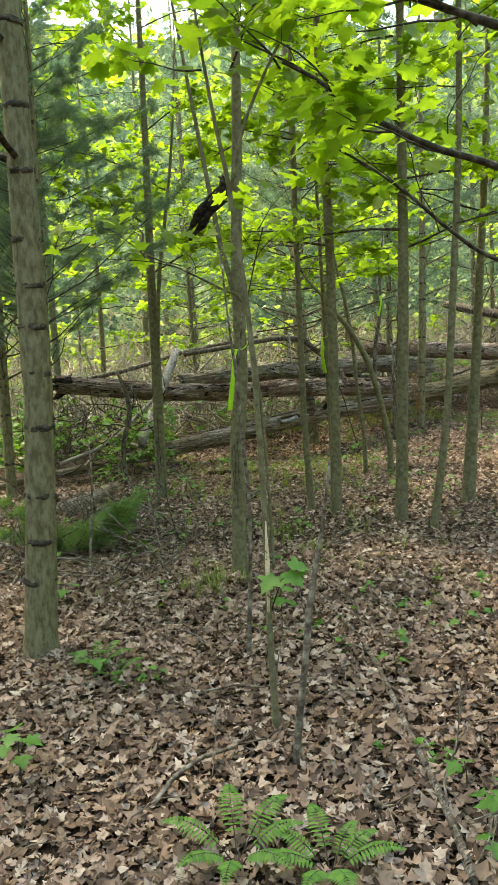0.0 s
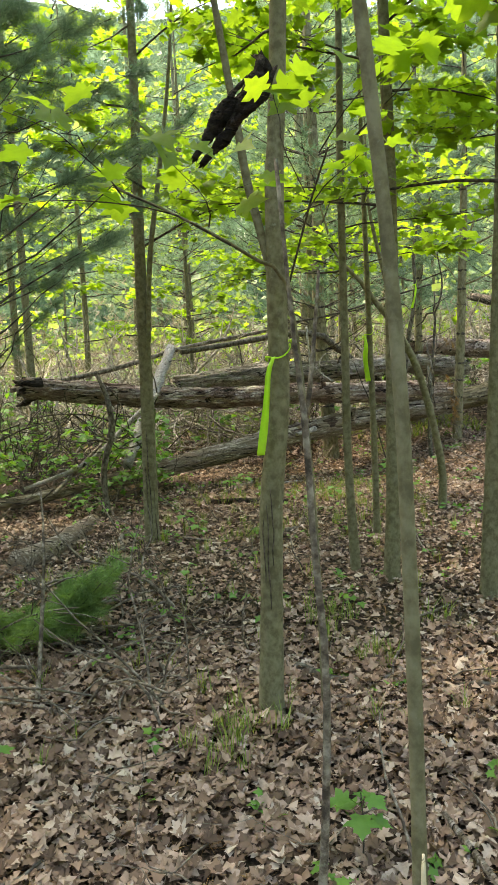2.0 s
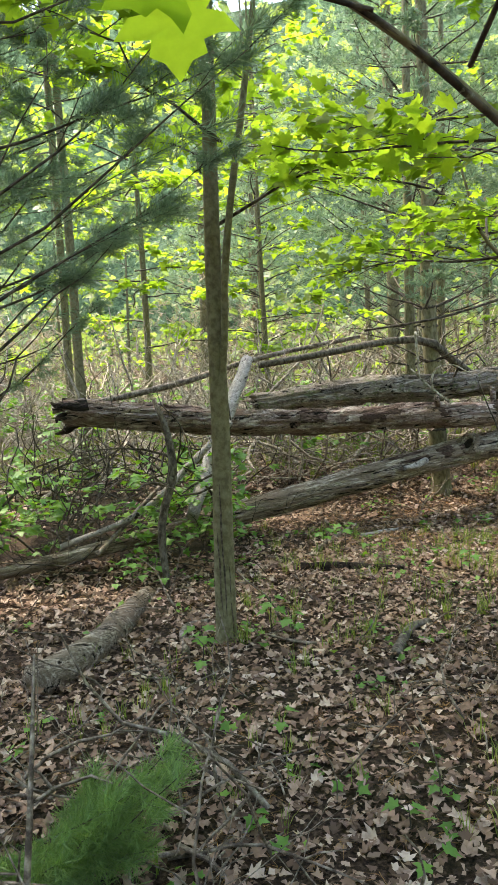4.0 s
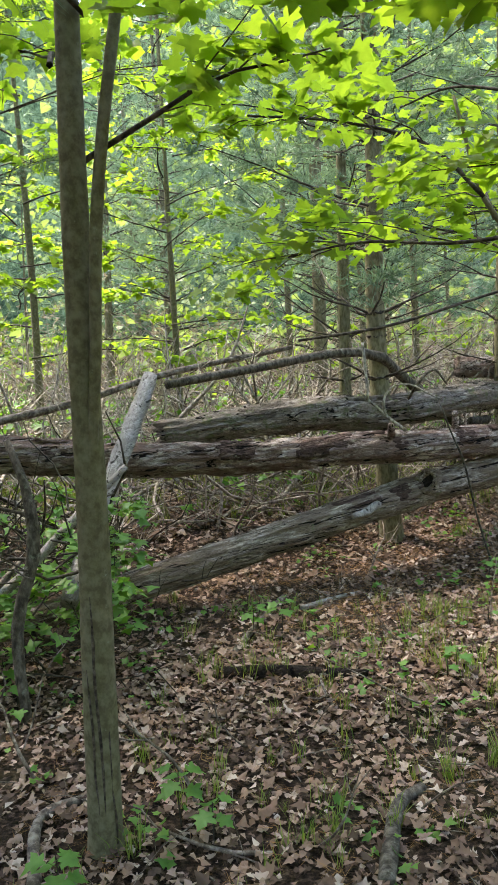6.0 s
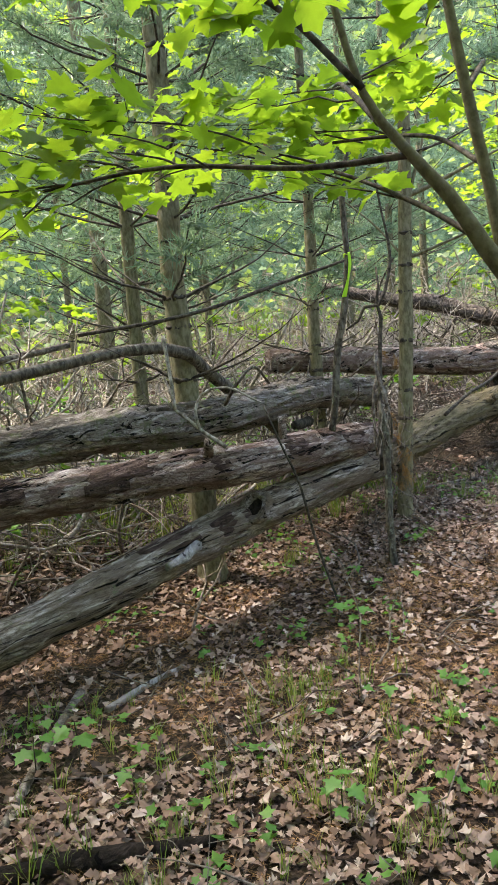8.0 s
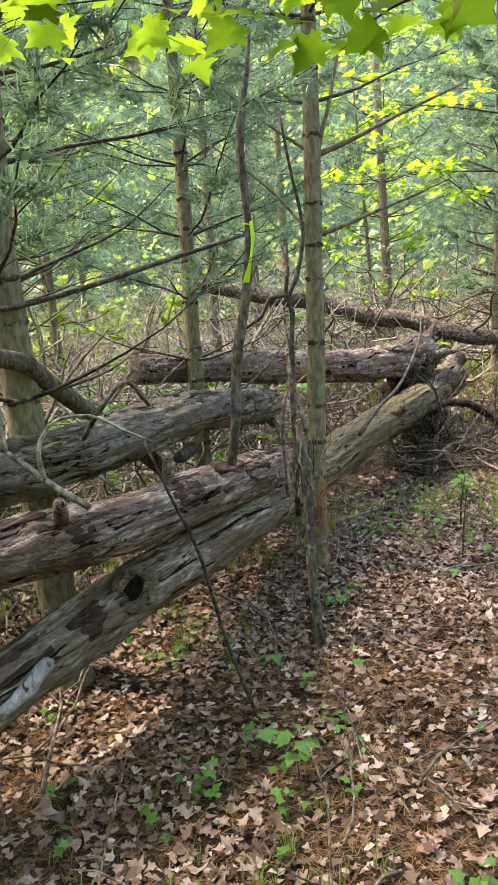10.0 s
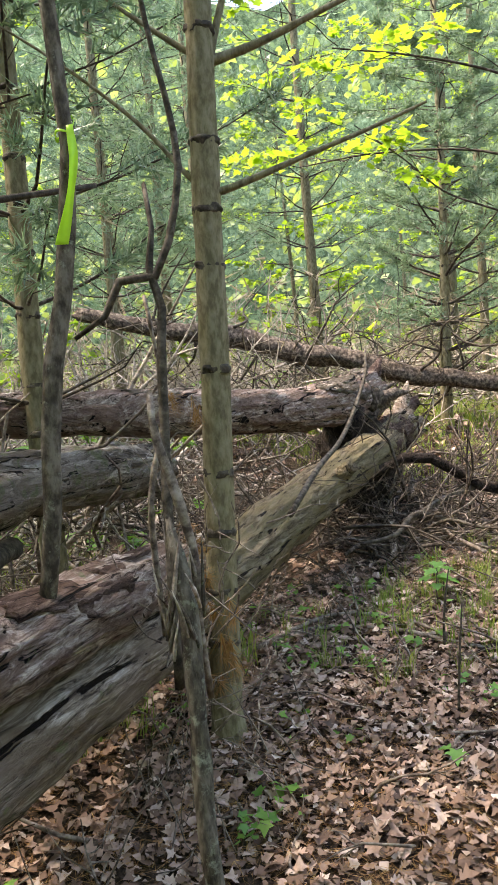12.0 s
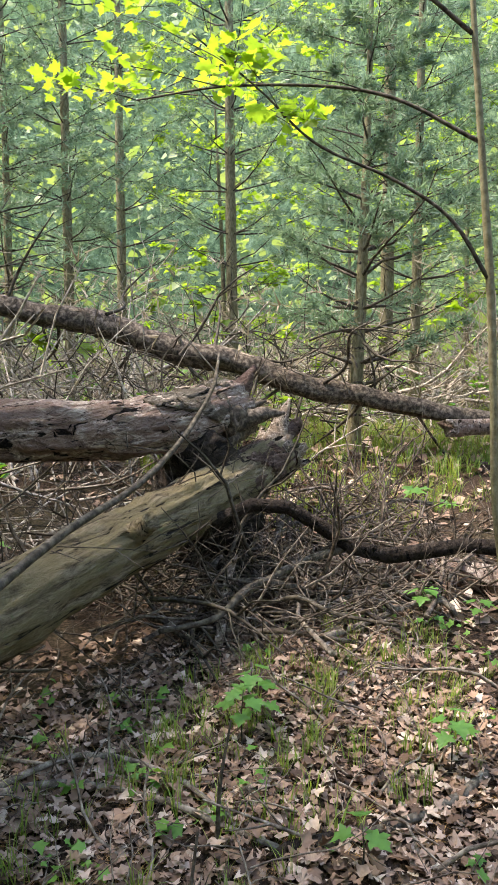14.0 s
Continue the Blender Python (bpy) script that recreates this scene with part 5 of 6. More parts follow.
ground_stick([(4.9, 12.3), (4.94, 11.95), (5.01, 11.7)], 0.05, 0.035, LOG_GREY, "split grey log piece in the brush pile", 0.02, "fallen_branch", 12, 0.25)
ground_stick([(5.45, 12.3), (5.62, 12.21), (5.89, 11.93), (6.0, 11.56), (6.15, 11.2)], 0.06, 0.085, LOG_BROWN, "dark fallen log beside the brush pile", 0.02, "fallen_log", 16, 0.2)
stick("dead_branch", [(4.15, 12.2, 0.78, 0.035), (4.444, 12.14, 0.79, 0.032), (4.70, 11.98, 0.90, 0.032), (4.916, 11.887, 0.80, 0.034), (5.046, 11.785, 0.68, 0.036), (5.24, 11.633, 0.62, 0.038), (5.454, 11.464, 0.67, 0.036), (5.631, 11.326, 0.66, 0.04), (5.95, 11.1, 0.60, 0.045)], ROT_AND_SHADE, "dark twisting root branch over the brush pile", "branch", 12, 0.2)
stick("dead_branch", [(5.05, 11.8, 0.66, 0.024), (4.8, 11.9, 0.58, 0.022), (4.5, 11.9, 0.50, 0.016)], BARK_LICHEN, "grey forked branch in the brush pile", "branch", 10, 0.2)
stick("dead_branch", [(4.30, 11.80, 0.34, 0.02), (4.5, 12.0, 0.55, 0.022), (4.62, 12.1, 0.62, 0.014)], LOG_GREY, "grey broken branch in the brush pile", "branch", 9, 0.2)
for k in range(34):
    # thick dead limbs and roots that make up the pile
    while True:
        x, y = rng.uniform(4.2, 6.3), rng.uniform(11.5, 13.0)
        if x + y > 16.2 and y < 12.75 + 0.3 * (x - 5):
            break
    a, L, r = rng.uniform(0, 6.28), rng.uniform(0.5, 1.2), rng.uniform(0.010, 0.024)
    pts = []
    for u in (0, 0.35, 0.7, 1.0):
        px, py = x + math.cos(a) * L * (u - 0.5), y + math.sin(a) * L * (u - 0.5)
        pts.append((px + rng.normal(0, 0.04), py + rng.normal(0, 0.04), ground_z(px, py) + 0.05 + 0.22 * rng.random() * (1 if k % 2 else 0.4), r * (1 - 0.55 * u)))
    stick("dead_limb", pts, (BARK_ROOT, BARK_TWIG, BARK_STICK, BARK_ROOT)[k % 4], "dead limb lying in a pile of branches", "branch", 8, 0.18, 0.01, "limbs of the brush pile")
# the sloping vine and the dead trunk behind
stick("dead_branch", [(2.95, 11.0, 0.95, 0.014), (3.4, 11.35, 1.05, 0.014), (3.9, 11.75, 1.10, 0.013), (4.35, 12.1, 1.24, 0.012), (4.65, 12.3, 1.45, 0.010), (4.75, 12.4, 1.6, 0.006)], BARK_TWIG, "thin dark branch lying along a fallen trunk", "branch", 7, 0.1)
fallen_log("fallen_log", [(4.3, 16.0, 2.2, 0.07), (5.0, 15.45, 1.96, 0.095), (5.5, 15.1, 1.86, 0.105), (5.93, 14.74, 1.66, 0.105), (6.38, 14.39, 1.54, 0.10), (6.83, 14.03, 1.33, 0.10), (7.21, 13.74, 1.25, 0.085), (7.9, 13.2, 1.08, 0.07), (8.8, 12.6, 0.95, 0.05)], BARK_ROOT, "long leaning dead trunk draped with dead twigs", 0.2, seg=20, step=0.05)
for k in range(12):
    # bare dead limbs hanging from the leaning trunk
    u = (k + 0.5) / 12
    x, y, z = 4.6 + 3.0 * u, 15.75 - 2.35 * u, 2.12 - 0.95 * u
    a, s = rng.uniform(0, 6.28), 1 if k % 3 else -1
    d = np.array([math.cos(a), math.sin(a), -0.9 * s])
    p = [np.array([x, y, z]) + d * L + rng.normal(0, 0.05, 3) for L in (0, 0.18, 0.4, 0.62)]
    stick("dead_limb", [(*q, r) for q, r in zip(p, (0.018, 0.014, 0.010, 0.005))], BARK_TWIG, "bare dark dead limb on a leaning trunk", "branch", 7, 0.15, 0.005, "limbs of the leaning trunk")
brush("brush_pile", 330, (4.6, 13.6, 7.8, 15.4), (0.3, 0.9), 1.1, BARK_TWIG, "dark dead limbs hanging from a leaning trunk", 0.6)
fallen_log("fallen_log", [(7.6, 13.1, 1.0, 0.07), (8.6, 12.9, 0.98, 0.07), (9.8, 12.4, 0.95, 0.06)], LOG_BROWN, "dark dead trunk lying across the grassy gap", 0.15, seg=14, step=0.08)


# upturned root plate at the end of the brown trunk, and the torn end of the long one
def torn_end(name, centre, axis, rad, length, spikes, mat, label):
    ob = thing(name, centre, label, "stump")
    axis = np.asarray(axis, float) / np.linalg.norm(axis)
    a = np.cross(axis, (0, 0, 1))
    a /= np.linalg.norm(a)
    b = np.cross(a, axis)
    c = np.array(centre, float)
    for k in range(spikes):
        ang = k * 2 * math.pi / spikes + rng.uniform(-0.3, 0.3)
        rr = rad * rng.uniform(0.6, 1.0)
        o = c + (a * math.cos(ang) + b * math.sin(ang)) * rr * 0.8
        L = length * rng.uniform(0.5, 1.2)
        e = o + axis * L + (a * math.cos(ang) + b * math.sin(ang)) * L * rng.uniform(0.1, 0.7)
        g = Geo()
        g.tube([o - axis * length * 0.6, o, (o + e) / 2 + rng.normal(0, 0.02, 3), e], [rad * 0.4, rad * 0.42, rad * 0.26, rad * 0.06], 9, 0.35, 14, 0.03)
        part("root", g, mat, ob)
    return ob


torn_end("root_stump", (4.98, 12.72, 1.22), (0.75, 0.35, 0.1), 0.16, 0.24, 9, BARK_ROOT, "dark rotten uprooted stump with broken roots")
# lumps for the root plate; their near-black colour also stands for its deep shadow
g = Geo()
g.tube([(4.62, 12.44, 1.16), (4.72, 12.52, 1.0), (4.84, 12.62, 0.75), (4.92, 12.75, 0.48), (4.95, 12.85, 0.2)], [0.10, 0.19, 0.25, 0.27, 0.24], 22, 0.35, 7, 0.04)
g.tube([(4.70, 12.68, 1.2), (4.74, 12.70, 1.02), (4.78, 12.72, 0.82), (4.80, 12.72, 0.5)], [0.13, 0.15, 0.17, 0.16], 20, 0.4, 8, 0.03)
solo("root_plate_shade", g, ROT_AND_SHADE, "near-black mass for a root plate and the shadow under it", "stump")
torn_end("root_stump", (5.50, 12.86, 0.98), (0.82, 0.5, 0.3), 0.16, 0.22, 8, LOG_GREY, "torn weathered end of a fallen trunk")
stick("torn_horn", [(5.30, 12.76, 1.0, 0.08), (5.48, 12.84, 1.05, 0.075), (5.60, 12.84, 1.10, 0.06), (5.68, 12.85, 1.16, 0.04), (5.70, 12.85, 1.19, 0.012)], BARK_PLATE, "dark jagged torn wood at a trunk's end", "stump", 18, 0.45)
stick("torn_horn", [(4.9, 12.7, 1.28, 0.10), (5.1, 12.78, 1.34, 0.085), (5.24, 12.82, 1.44, 0.05), (5.34, 12.86, 1.52, 0.014)], BARK_PLATE, "dark jagged root over a fallen trunk", "stump", 18, 0.45)
torn_end("root_stump", (2.75, 11.85, 1.10), (0.7, 0.6, -0.1), 0.11, 0.16, 7, LOG_MOSSY, "mossy broken end of a fallen trunk")
torn_end("root_stump", (-2.1, 8.85, 1.24), (-0.9, -0.3, -0.1), 0.10, 0.16, 7, ROT_AND_SHADE, "dark broken end of a fallen trunk")


# ---------------------------------------------------------------- low pine bough, dead needle bunches, vines
def low_bough():
    ob = thing("pine_seedling", (-1.15, 5.15, ground_z(-1.15, 5.15)), "low fluffy green pine bough lying on leaves", "bush")
    wood, nd = Geo(), Geo()
    for k in range(26):
        a = rng.uniform(-2.9, 1.2)
        b = (-1.22 + rng.normal(0, 0.05), 5.12 + rng.normal(0, 0.05), up(-1.2, 5.1, 0.05))
        pine_limb(wood, nd, b, (math.cos(a), 0.5 * math.sin(a), rng.uniform(0.12, 0.75)), rng.uniform(0.25, 0.55), 0.005, 90, 0.085, TUFT, 0.05, 9)
    tagged(part("twig_mass", wood, BARK_TWIG, ob), kind="stuff")
    tagged(part("needles", nd, NEEDLE_FRESH, ob), kind="stuff")


low_bough()
BUNCH = tuft_template(40, 0.75, rng, 0.010, 0.3)


def needle_bunch(x, y, z, size, down=1.0, label="bunch of dead orange pine needles hanging from a twig"):
    g = Geo()
    g.scatter(*BUNCH, frames_from(rng.normal(size=(2, 3)), np.array([(0.1, -0.1, -down), (-0.25, 0.1, -down)]), np.array([size, size * 0.8])), np.array([(x, y, z), (x + 0.01, y, z - size * 0.2)]))
    solo("dead_needle_tuft", g, NEEDLE_DEAD, label, "dead needles", "dead needle bunches")


for q in ((2.388, 10.730, 0.763, 0.11), (2.440, 10.692, 0.748, 0.11), (2.407, 10.701, 0.639, 0.14), (2.424, 10.685, 0.600, 0.13), (2.374, 10.711, 0.531, 0.10), (2.355, 10.787, 1.046, 0.10), (2.362, 10.834, 1.464, 0.09), (2.425, 10.785, 1.421, 0.09), (2.376, 10.764, 0.969, 0.10), (2.387, 10.744, 0.875, 0.09), (1.33, 10.2, 2.75, 0.16), (1.28, 10.3, 2.80, 0.15)):
    needle_bunch(*q)
brush("dead_vines", 110, (2.05, 10.45, 2.45, 10.74), (0.12, 0.4), 0.85, BARK_STICK, "pale dead twigs caught against a pine trunk", 1.9, TWIGS[:3])


# ---------------------------------------------------------------- right-hand saplings and limbs
def limb_tree(label, trunk, limbs, count=30, size=(0.075, 0.12), height=None):
    """A sapling whose limbs follow given lines, with leaf sprays along them."""
    x, y = trunk[0][0], trunk[0][1]
    tree = thing("maple_tree", (x, y, ground_z(x, y)), label, "tree", "young maples")
    g = Geo()
    trunk = [(x, y, ground_z(x, y) - 0.03, trunk[0][3] * 1.3)] + list(trunk)
    full = extend(trunk, height) if height else trunk
    g.tube([n[:3] for n in full], [n[3] for n in full], 9, 0.08, 9, 0.08)
    bole = part("trunk", g, BARK_MAPLE, tree)
    wood, leaves = Geo(), Geo()
    for pts, r0, r1, sprays in limbs:
        p = np.array(pts, float)
        g = Geo()
        g.tube(p, np.linspace(r0, r1, len(p)), 7, 0.08, 12, 0.05)
        part("limb", g, BARK_TWIG, bole)
        for k in range(sprays):
            u = (0.3 + 0.7 * (k + rng.random()) / sprays) * (len(p) - 1)
            i = min(len(p) - 2, int(u))
            b = p[i] + (p[i + 1] - p[i]) * (u - i)
            d = p[i + 1] - p[i]
            d /= np.linalg.norm(d)
            s = np.cross(d, (0, 0, 1)) * (1 if k % 2 else -1)
            maple_spray(wood, leaves, b, d * 0.7 + s * rng.uniform(0.3, 0.9) + np.array([0, 0, rng.uniform(-0.1, 0.25)]), rng.uniform(0.35, 0.7), r1 * 0.9, count, size, LEAF_FINE, 4)
    tagged(part("twig_mass", wood, BARK_TWIG, tree), kind="stuff")
    tagged(part("crown", leaves, LEAF, tree, "bright yellow-green lobed leaves"), kind="stuff")
    return tree


limb_tree("maple with long dark limbs reaching over leafy ground", [(1.35, 2.55, 0.2, 0.06), (1.32, 2.55, 1.4, 0.05), (1.3, 2.6, 3.0, 0.04)],
          [([(1.31, 2.58, 1.86), (0.881, 2.6, 2.055), (0.692, 2.6, 2.121), (0.527, 2.6, 2.203), (0.4, 2.6, 2.282), (0.294, 2.6, 2.367), (0.186, 2.6, 2.426)], 0.014, 0.006, 7),
           ([(1.3, 2.5, 2.3), (0.823, 2.4, 2.421), (0.719, 2.4, 2.459), (0.5, 2.4, 2.54), (0.2, 2.42, 2.66)], 0.017, 0.007, 7),
           ([(1.32, 2.6, 1.6), (1.075, 3.2, 1.812), (0.887, 3.2, 1.937), (0.73, 3.2, 2.082), (0.573, 3.2, 2.204), (0.42, 3.2, 2.3)], 0.011, 0.004, 5)], height=5.5, count=12)
limb_tree("slanting maple sapling over the forest floor", [(1.395, 7.516, 0.564, 0.03), (1.243, 7.516, 1.248, 0.028), (1.062, 7.533, 1.634, 0.026), (0.927, 7.568, 1.827, 0.023), (0.831, 7.593, 1.978, 0.019), (0.750, 7.614, 2.073, 0.014), (0.640, 7.642, 2.221, 0.010), (0.572, 7.660, 2.462, 0.008), (0.534, 7.670, 2.614, 0.006)],
          [([(0.927, 7.568, 1.856), (0.863, 7.820, 2.008), (0.749, 8.124, 2.160), (0.597, 8.352, 2.236)], 0.009, 0.004, 6), ([(0.749, 7.615, 2.084), (0.521, 7.744, 2.084), (0.217, 7.896, 2.122), (-0.087, 7.972, 2.084)], 0.009, 0.004, 8),
           ([(0.635, 7.638, 2.236), (0.445, 7.744, 2.464), (0.141, 7.820, 2.578), (-0.239, 7.820, 2.616)], 0.009, 0.004, 8), ([(0.673, 7.638, 2.160), (0.749, 7.972, 2.350), (0.901, 8.352, 2.464)], 0.009, 0.004, 6)], 13, (0.07, 0.105))
limb_tree("thin maple sapling beside the path", [(1.175, 7.683, 0.564, 0.02), (1.132, 7.697, 1.050, 0.019), (1.099, 7.705, 1.557, 0.020), (1.051, 7.717, 1.927, 0.018), (0.986, 7.734, 2.249, 0.015), (0.931, 7.749, 2.559, 0.012), (0.926, 7.750, 2.752, 0.01)],
          [([(0.985, 7.736, 2.274), (1.205, 7.972, 2.426), (1.357, 8.276, 2.464), (1.509, 8.580, 2.502)], 0.008, 0.004, 7), ([(0.931, 7.744, 2.616), (0.673, 8.048, 2.768), (0.521, 8.428, 2.806)], 0.008, 0.004, 6), ([(1.015, 7.721, 2.084), (1.053, 8.048, 2.236), (0.939, 8.428, 2.312), (0.901, 8.732, 2.350)], 0.008, 0.004, 6), ([(0.931, 7.744, 2.540), (1.205, 7.668, 2.692), (1.509, 7.744, 2.768)], 0.008, 0.004, 6)], 12, (0.07, 0.105), 4.5)
limb_tree("slim maple sapling arching beside a brush pile", [(5.22, 10.93, 0.25, 0.018), (5.125, 11.002, 0.899, 0.015), (5.1, 11.021, 1.427, 0.016), (5.078, 11.039, 1.871, 0.017), (5.037, 11.071, 2.405, 0.014), (5.0, 11.1, 2.919, 0.011)],
          [([(5.07, 11.04, 1.88), (4.954, 11.136, 2.109), (4.779, 11.273, 2.258), (4.538, 11.463, 2.396), (4.367, 11.597, 2.594), (4.165, 11.756, 2.799)], 0.009, 0.003, 4),
           ([(5.04, 11.07, 2.4), (4.8, 11.4, 2.62), (4.5, 11.9, 2.72), (4.3, 12.4, 2.75)], 0.009, 0.004, 5), ([(5.0, 11.1, 2.8), (4.7, 11.2, 2.95), (4.3, 11.4, 3.05), (3.9, 11.6, 3.1)], 0.009, 0.004, 5)], 16, (0.06, 0.09), 4.5)
limb_tree("leafy young maple shoot leaning past a trunk", [(0.10, 4.36, 0.2, 0.010), (0.09, 4.35, 1.0, 0.009), (0.03, 4.30, 1.72, 0.008), (-0.10, 4.12, 1.84, 0.006), (-0.30, 3.93, 1.94, 0.004), (-0.48, 3.85, 2.02, 0.003)],
          [([(-0.16, 4.05, 1.87), (-0.30, 3.93, 1.94), (-0.44, 3.86, 2.00)], 0.004, 0.003, 3), ([(0.03, 4.30, 1.75), (0.10, 4.1, 2.0), (0.14, 3.95, 2.12)], 0.004, 0.003, 3)], 7, (0.09, 0.125))
stick("bare_sapling", [(1.428, 9.756, 0.12, 0.008), (1.335, 9.808, 0.483, 0.0075), (1.248, 9.80, 0.857, 0.007), (1.17, 9.82, 1.064, 0.006), (1.092, 9.85, 1.30, 0.004)], BARK_TWIG, "thin bare leaning sapling in front of logs", "branch", 7, 0.05)
stick("bare_sapling", [(3.22, 10.44, 0.2, 0.006), (3.23, 10.43, 0.42, 0.005), (3.26, 10.43, 0.62, 0.003)], BARK_TWIG, "thin upright bare twig growing from leaves", "branch", 6, 0.05)
stick("bare_sapling", [(3.58, 10.81, 0.22, 0.007), (3.59, 10.81, 0.42, 0.006), (3.62, 10.80, 0.60, 0.003)], BARK_TWIG, "thin upright bare twig growing from leaves", "branch", 6, 0.05)


# ---------------------------------------------------------------- seedlings, herbs, grass
def seedling_kind(leaves, size, tall, label):
    """A little maple: a thin stem and a few flat leaves, each leaf a part."""
    ob = thing("maple_seedling", (0, 0, 0), label, "seedling", "seedlings on the floor")
    g = Geo()
    g.tube([(0, 0, -0.02), (0.006, 0, tall * 0.5), (0, 0.004, tall)], [0.003, 0.0025, 0.0015], 5, step=0.03)
    part("stem", g, BARK_TWIG, ob)
    for k in range(leaves):
        g = Geo()
        a = k * 2.4 + 0.4
        z = tall * (0.55 + 0.45 * (k + 1) / leaves)
        o = np.array([[0.03 * math.cos(a), 0.03 * math.sin(a), z + 0.004]])
        g.tube([(0, 0, z - 0.02), o[0]], [0.0012, 0.001], 3, step=0.02, caps=False)
        g.scatter(*LEAF_FINE[k % 3], frames_from(np.array([(0.25 * math.cos(a), 0.25 * math.sin(a), 1.0)]), np.array([(math.cos(a), math.sin(a), -0.1)]), np.array([size * (0.8 + 0.3 * ((k * 7) % 5) / 5)])), o)
        part("leaf", g, LEAF_LOW, ob)
    return ob


SEED_SPOTS = ((0.51, 2.82), (-0.69, 2.98), (-0.79, 2.28), (0.59, 2.15), (0.88, 3.2), (0.1, 3.48), (-1.01, 3.89), (-0.52, 5.93), (-0.13, 5.38), (-1.44, 8.02), (-0.29, 8.62), (0.02, 8.38), (-0.09, 5.18), (-0.91, 6.6),
              (-1.44, 7.79), (-0.24, 8.93), (-0.83, 8.6), (-0.6, 6.97), (-0.5, 6.89), (-0.87, 6.45), (-0.26, 8.7), (-0.14, 8.6), (0.61, 7.97), (0.55, 7.94), (0.84, 7.85), (1.34, 9.33), (1.32, 9.55), (1.65, 10.01))
SEED_SPOTS_2 = ((1.91, 9.77), (4.05, 11.25), (4.02, 11.18), (2.95, 11.18), (2.91, 10.19), (3.93, 11.15), (3.85, 10.53), (5.19, 11.38), (5.13, 11.6), (4.43, 10.68), (5.5, 11.32), (0.99, 8.65), (1.1, 8.57), (-1.52, 7.85), (-1.36, 7.9), (-1.3, 7.7), (-1.6, 7.7), (5.3, 11.5), (5.4, 11.6), (0.60, 1.95), (0.57, 1.80), (0.63, 1.86))
KINDS = [seedling_kind(2, 0.062, 0.10, "maple seedling with two green leaves"), seedling_kind(4, 0.068, 0.14, "maple seedling with four green leaves"), seedling_kind(6, 0.072, 0.20, "taller maple seedling with several green leaves")]
for k, (x, y) in enumerate(SEED_SPOTS + SEED_SPOTS_2):
    m = pose(x, y, ground_z(x, y), 0, 0, (k * 137) % 360)
    if k < 3:
        KINDS[k].matrix_basis = m
    else:
        copy_thing(KINDS[(k * 5 + k // 4) % 3], m)


def undergrowth(name, count, box, size, mat, label, height=0.12, keep=None, templates=None, category="undergrowth", centre=None):
    g = Geo()
    x0, y0, x1, y1 = box
    xy = []
    while len(xy) < count:
        q = (rng.uniform(x0, x1), rng.uniform(y0, y1))
        if noise.noise(Vector((q[0] * 1.3, q[1] * 1.3, 9))) > -0.02 and (keep is None or keep(*q)):
            xy.append(q)
    per = 6
    pos = np.repeat(place_on_ground(xy, rng.uniform(0.2, 1.0, count) * height), per, axis=0) + rng.normal(0, 0.035, (count * per, 3)) * np.array([1, 1, 0.5])
    n = len(pos)
    g.scatter(*(templates or LEAF_MID), frames_from(leaf_normals(n, 0.4), rng.normal(size=(n, 3)), rng.uniform(*size, n)), pos)
    tagged(new(name, g.mesh(name, mat)), label, category, kind="stuff")


undergrowth("undergrowth", 170, (-2.2, 2.2, 2.0, 8.4), (0.02, 0.05), LEAF_LOW, "small green herbs among dry leaves", 0.06)
undergrowth("undergrowth", 260, (-1.0, 7.8, 5.8, 11.8), (0.02, 0.05), LEAF_LOW, "small green herbs near the fallen trunks", 0.06)
undergrowth("undergrowth", 250, (-2.8, 7.9, -0.85, 9.4), (0.04, 0.08), LEAF_LOW, "green leafy shoots under a fallen trunk", 0.75)
undergrowth("undergrowth", 950, (-6, 10, 4, 17), (0.045, 0.10), LEAF_LOW, "green shrubs in dry brush behind the logs", 0.9, keep=lambda x, y: behind_logs(x, y, 1.0))
undergrowth("undergrowth", 260, (5, 10.5, 13, 20), (0.035, 0.08), LEAF_LOW, "green shrubs between the pines", 0.7, keep=lambda x, y: x + y > 21.5 or y < 12)
undergrowth("undergrowth", 500, (-14, 14, 16, 30), (0.10, 0.19), LEAF, "far green shrubs between the trunks", 1.6)


def blade_template(seed):
    r = np.random.default_rng(seed)
    v, f = [], []
    for k in range(11):
        a, lean, w = r.uniform(0, 6.28), r.uniform(0.15, 0.75), 0.012
        o = np.array([r.normal(0, 0.10), r.normal(0, 0.10), 0])
        d = np.array([math.cos(a), math.sin(a), 0])
        s = np.array([-d[1], d[0], 0]) * w
        h = r.uniform(0.6, 1.0)
        m, t = o + d * lean * 0.3 + np.array([0, 0, 0.6 * h]), o + d * lean * 0.8 + np.array([0, 0, 0.9 * h])
        i = len(v)
        v += [o - s, o + s, m - s * 0.8, m + s * 0.8, t]
        f += [(i, i + 1, i + 3), (i, i + 3, i + 2), (i + 2, i + 3, i + 4)]
    return np.array(v), np.array(f)


def grass(name, spots, size, label):
    g = Geo()
    for k in range(3):
        xy = spots[k::3]
        n = len(xy)
        up_v = np.column_stack([rng.normal(0, 0.1, (n, 2)), np.ones(n)])
        g.scatter(*blade_template(50 + k), frames_from(up_v, rng.normal(size=(n, 3)), rng.uniform(*size, n)), place_on_ground(xy, np.zeros(n)))
    tagged(new(name, g.mesh(name, GRASS)), label, "grass", kind="stuff")


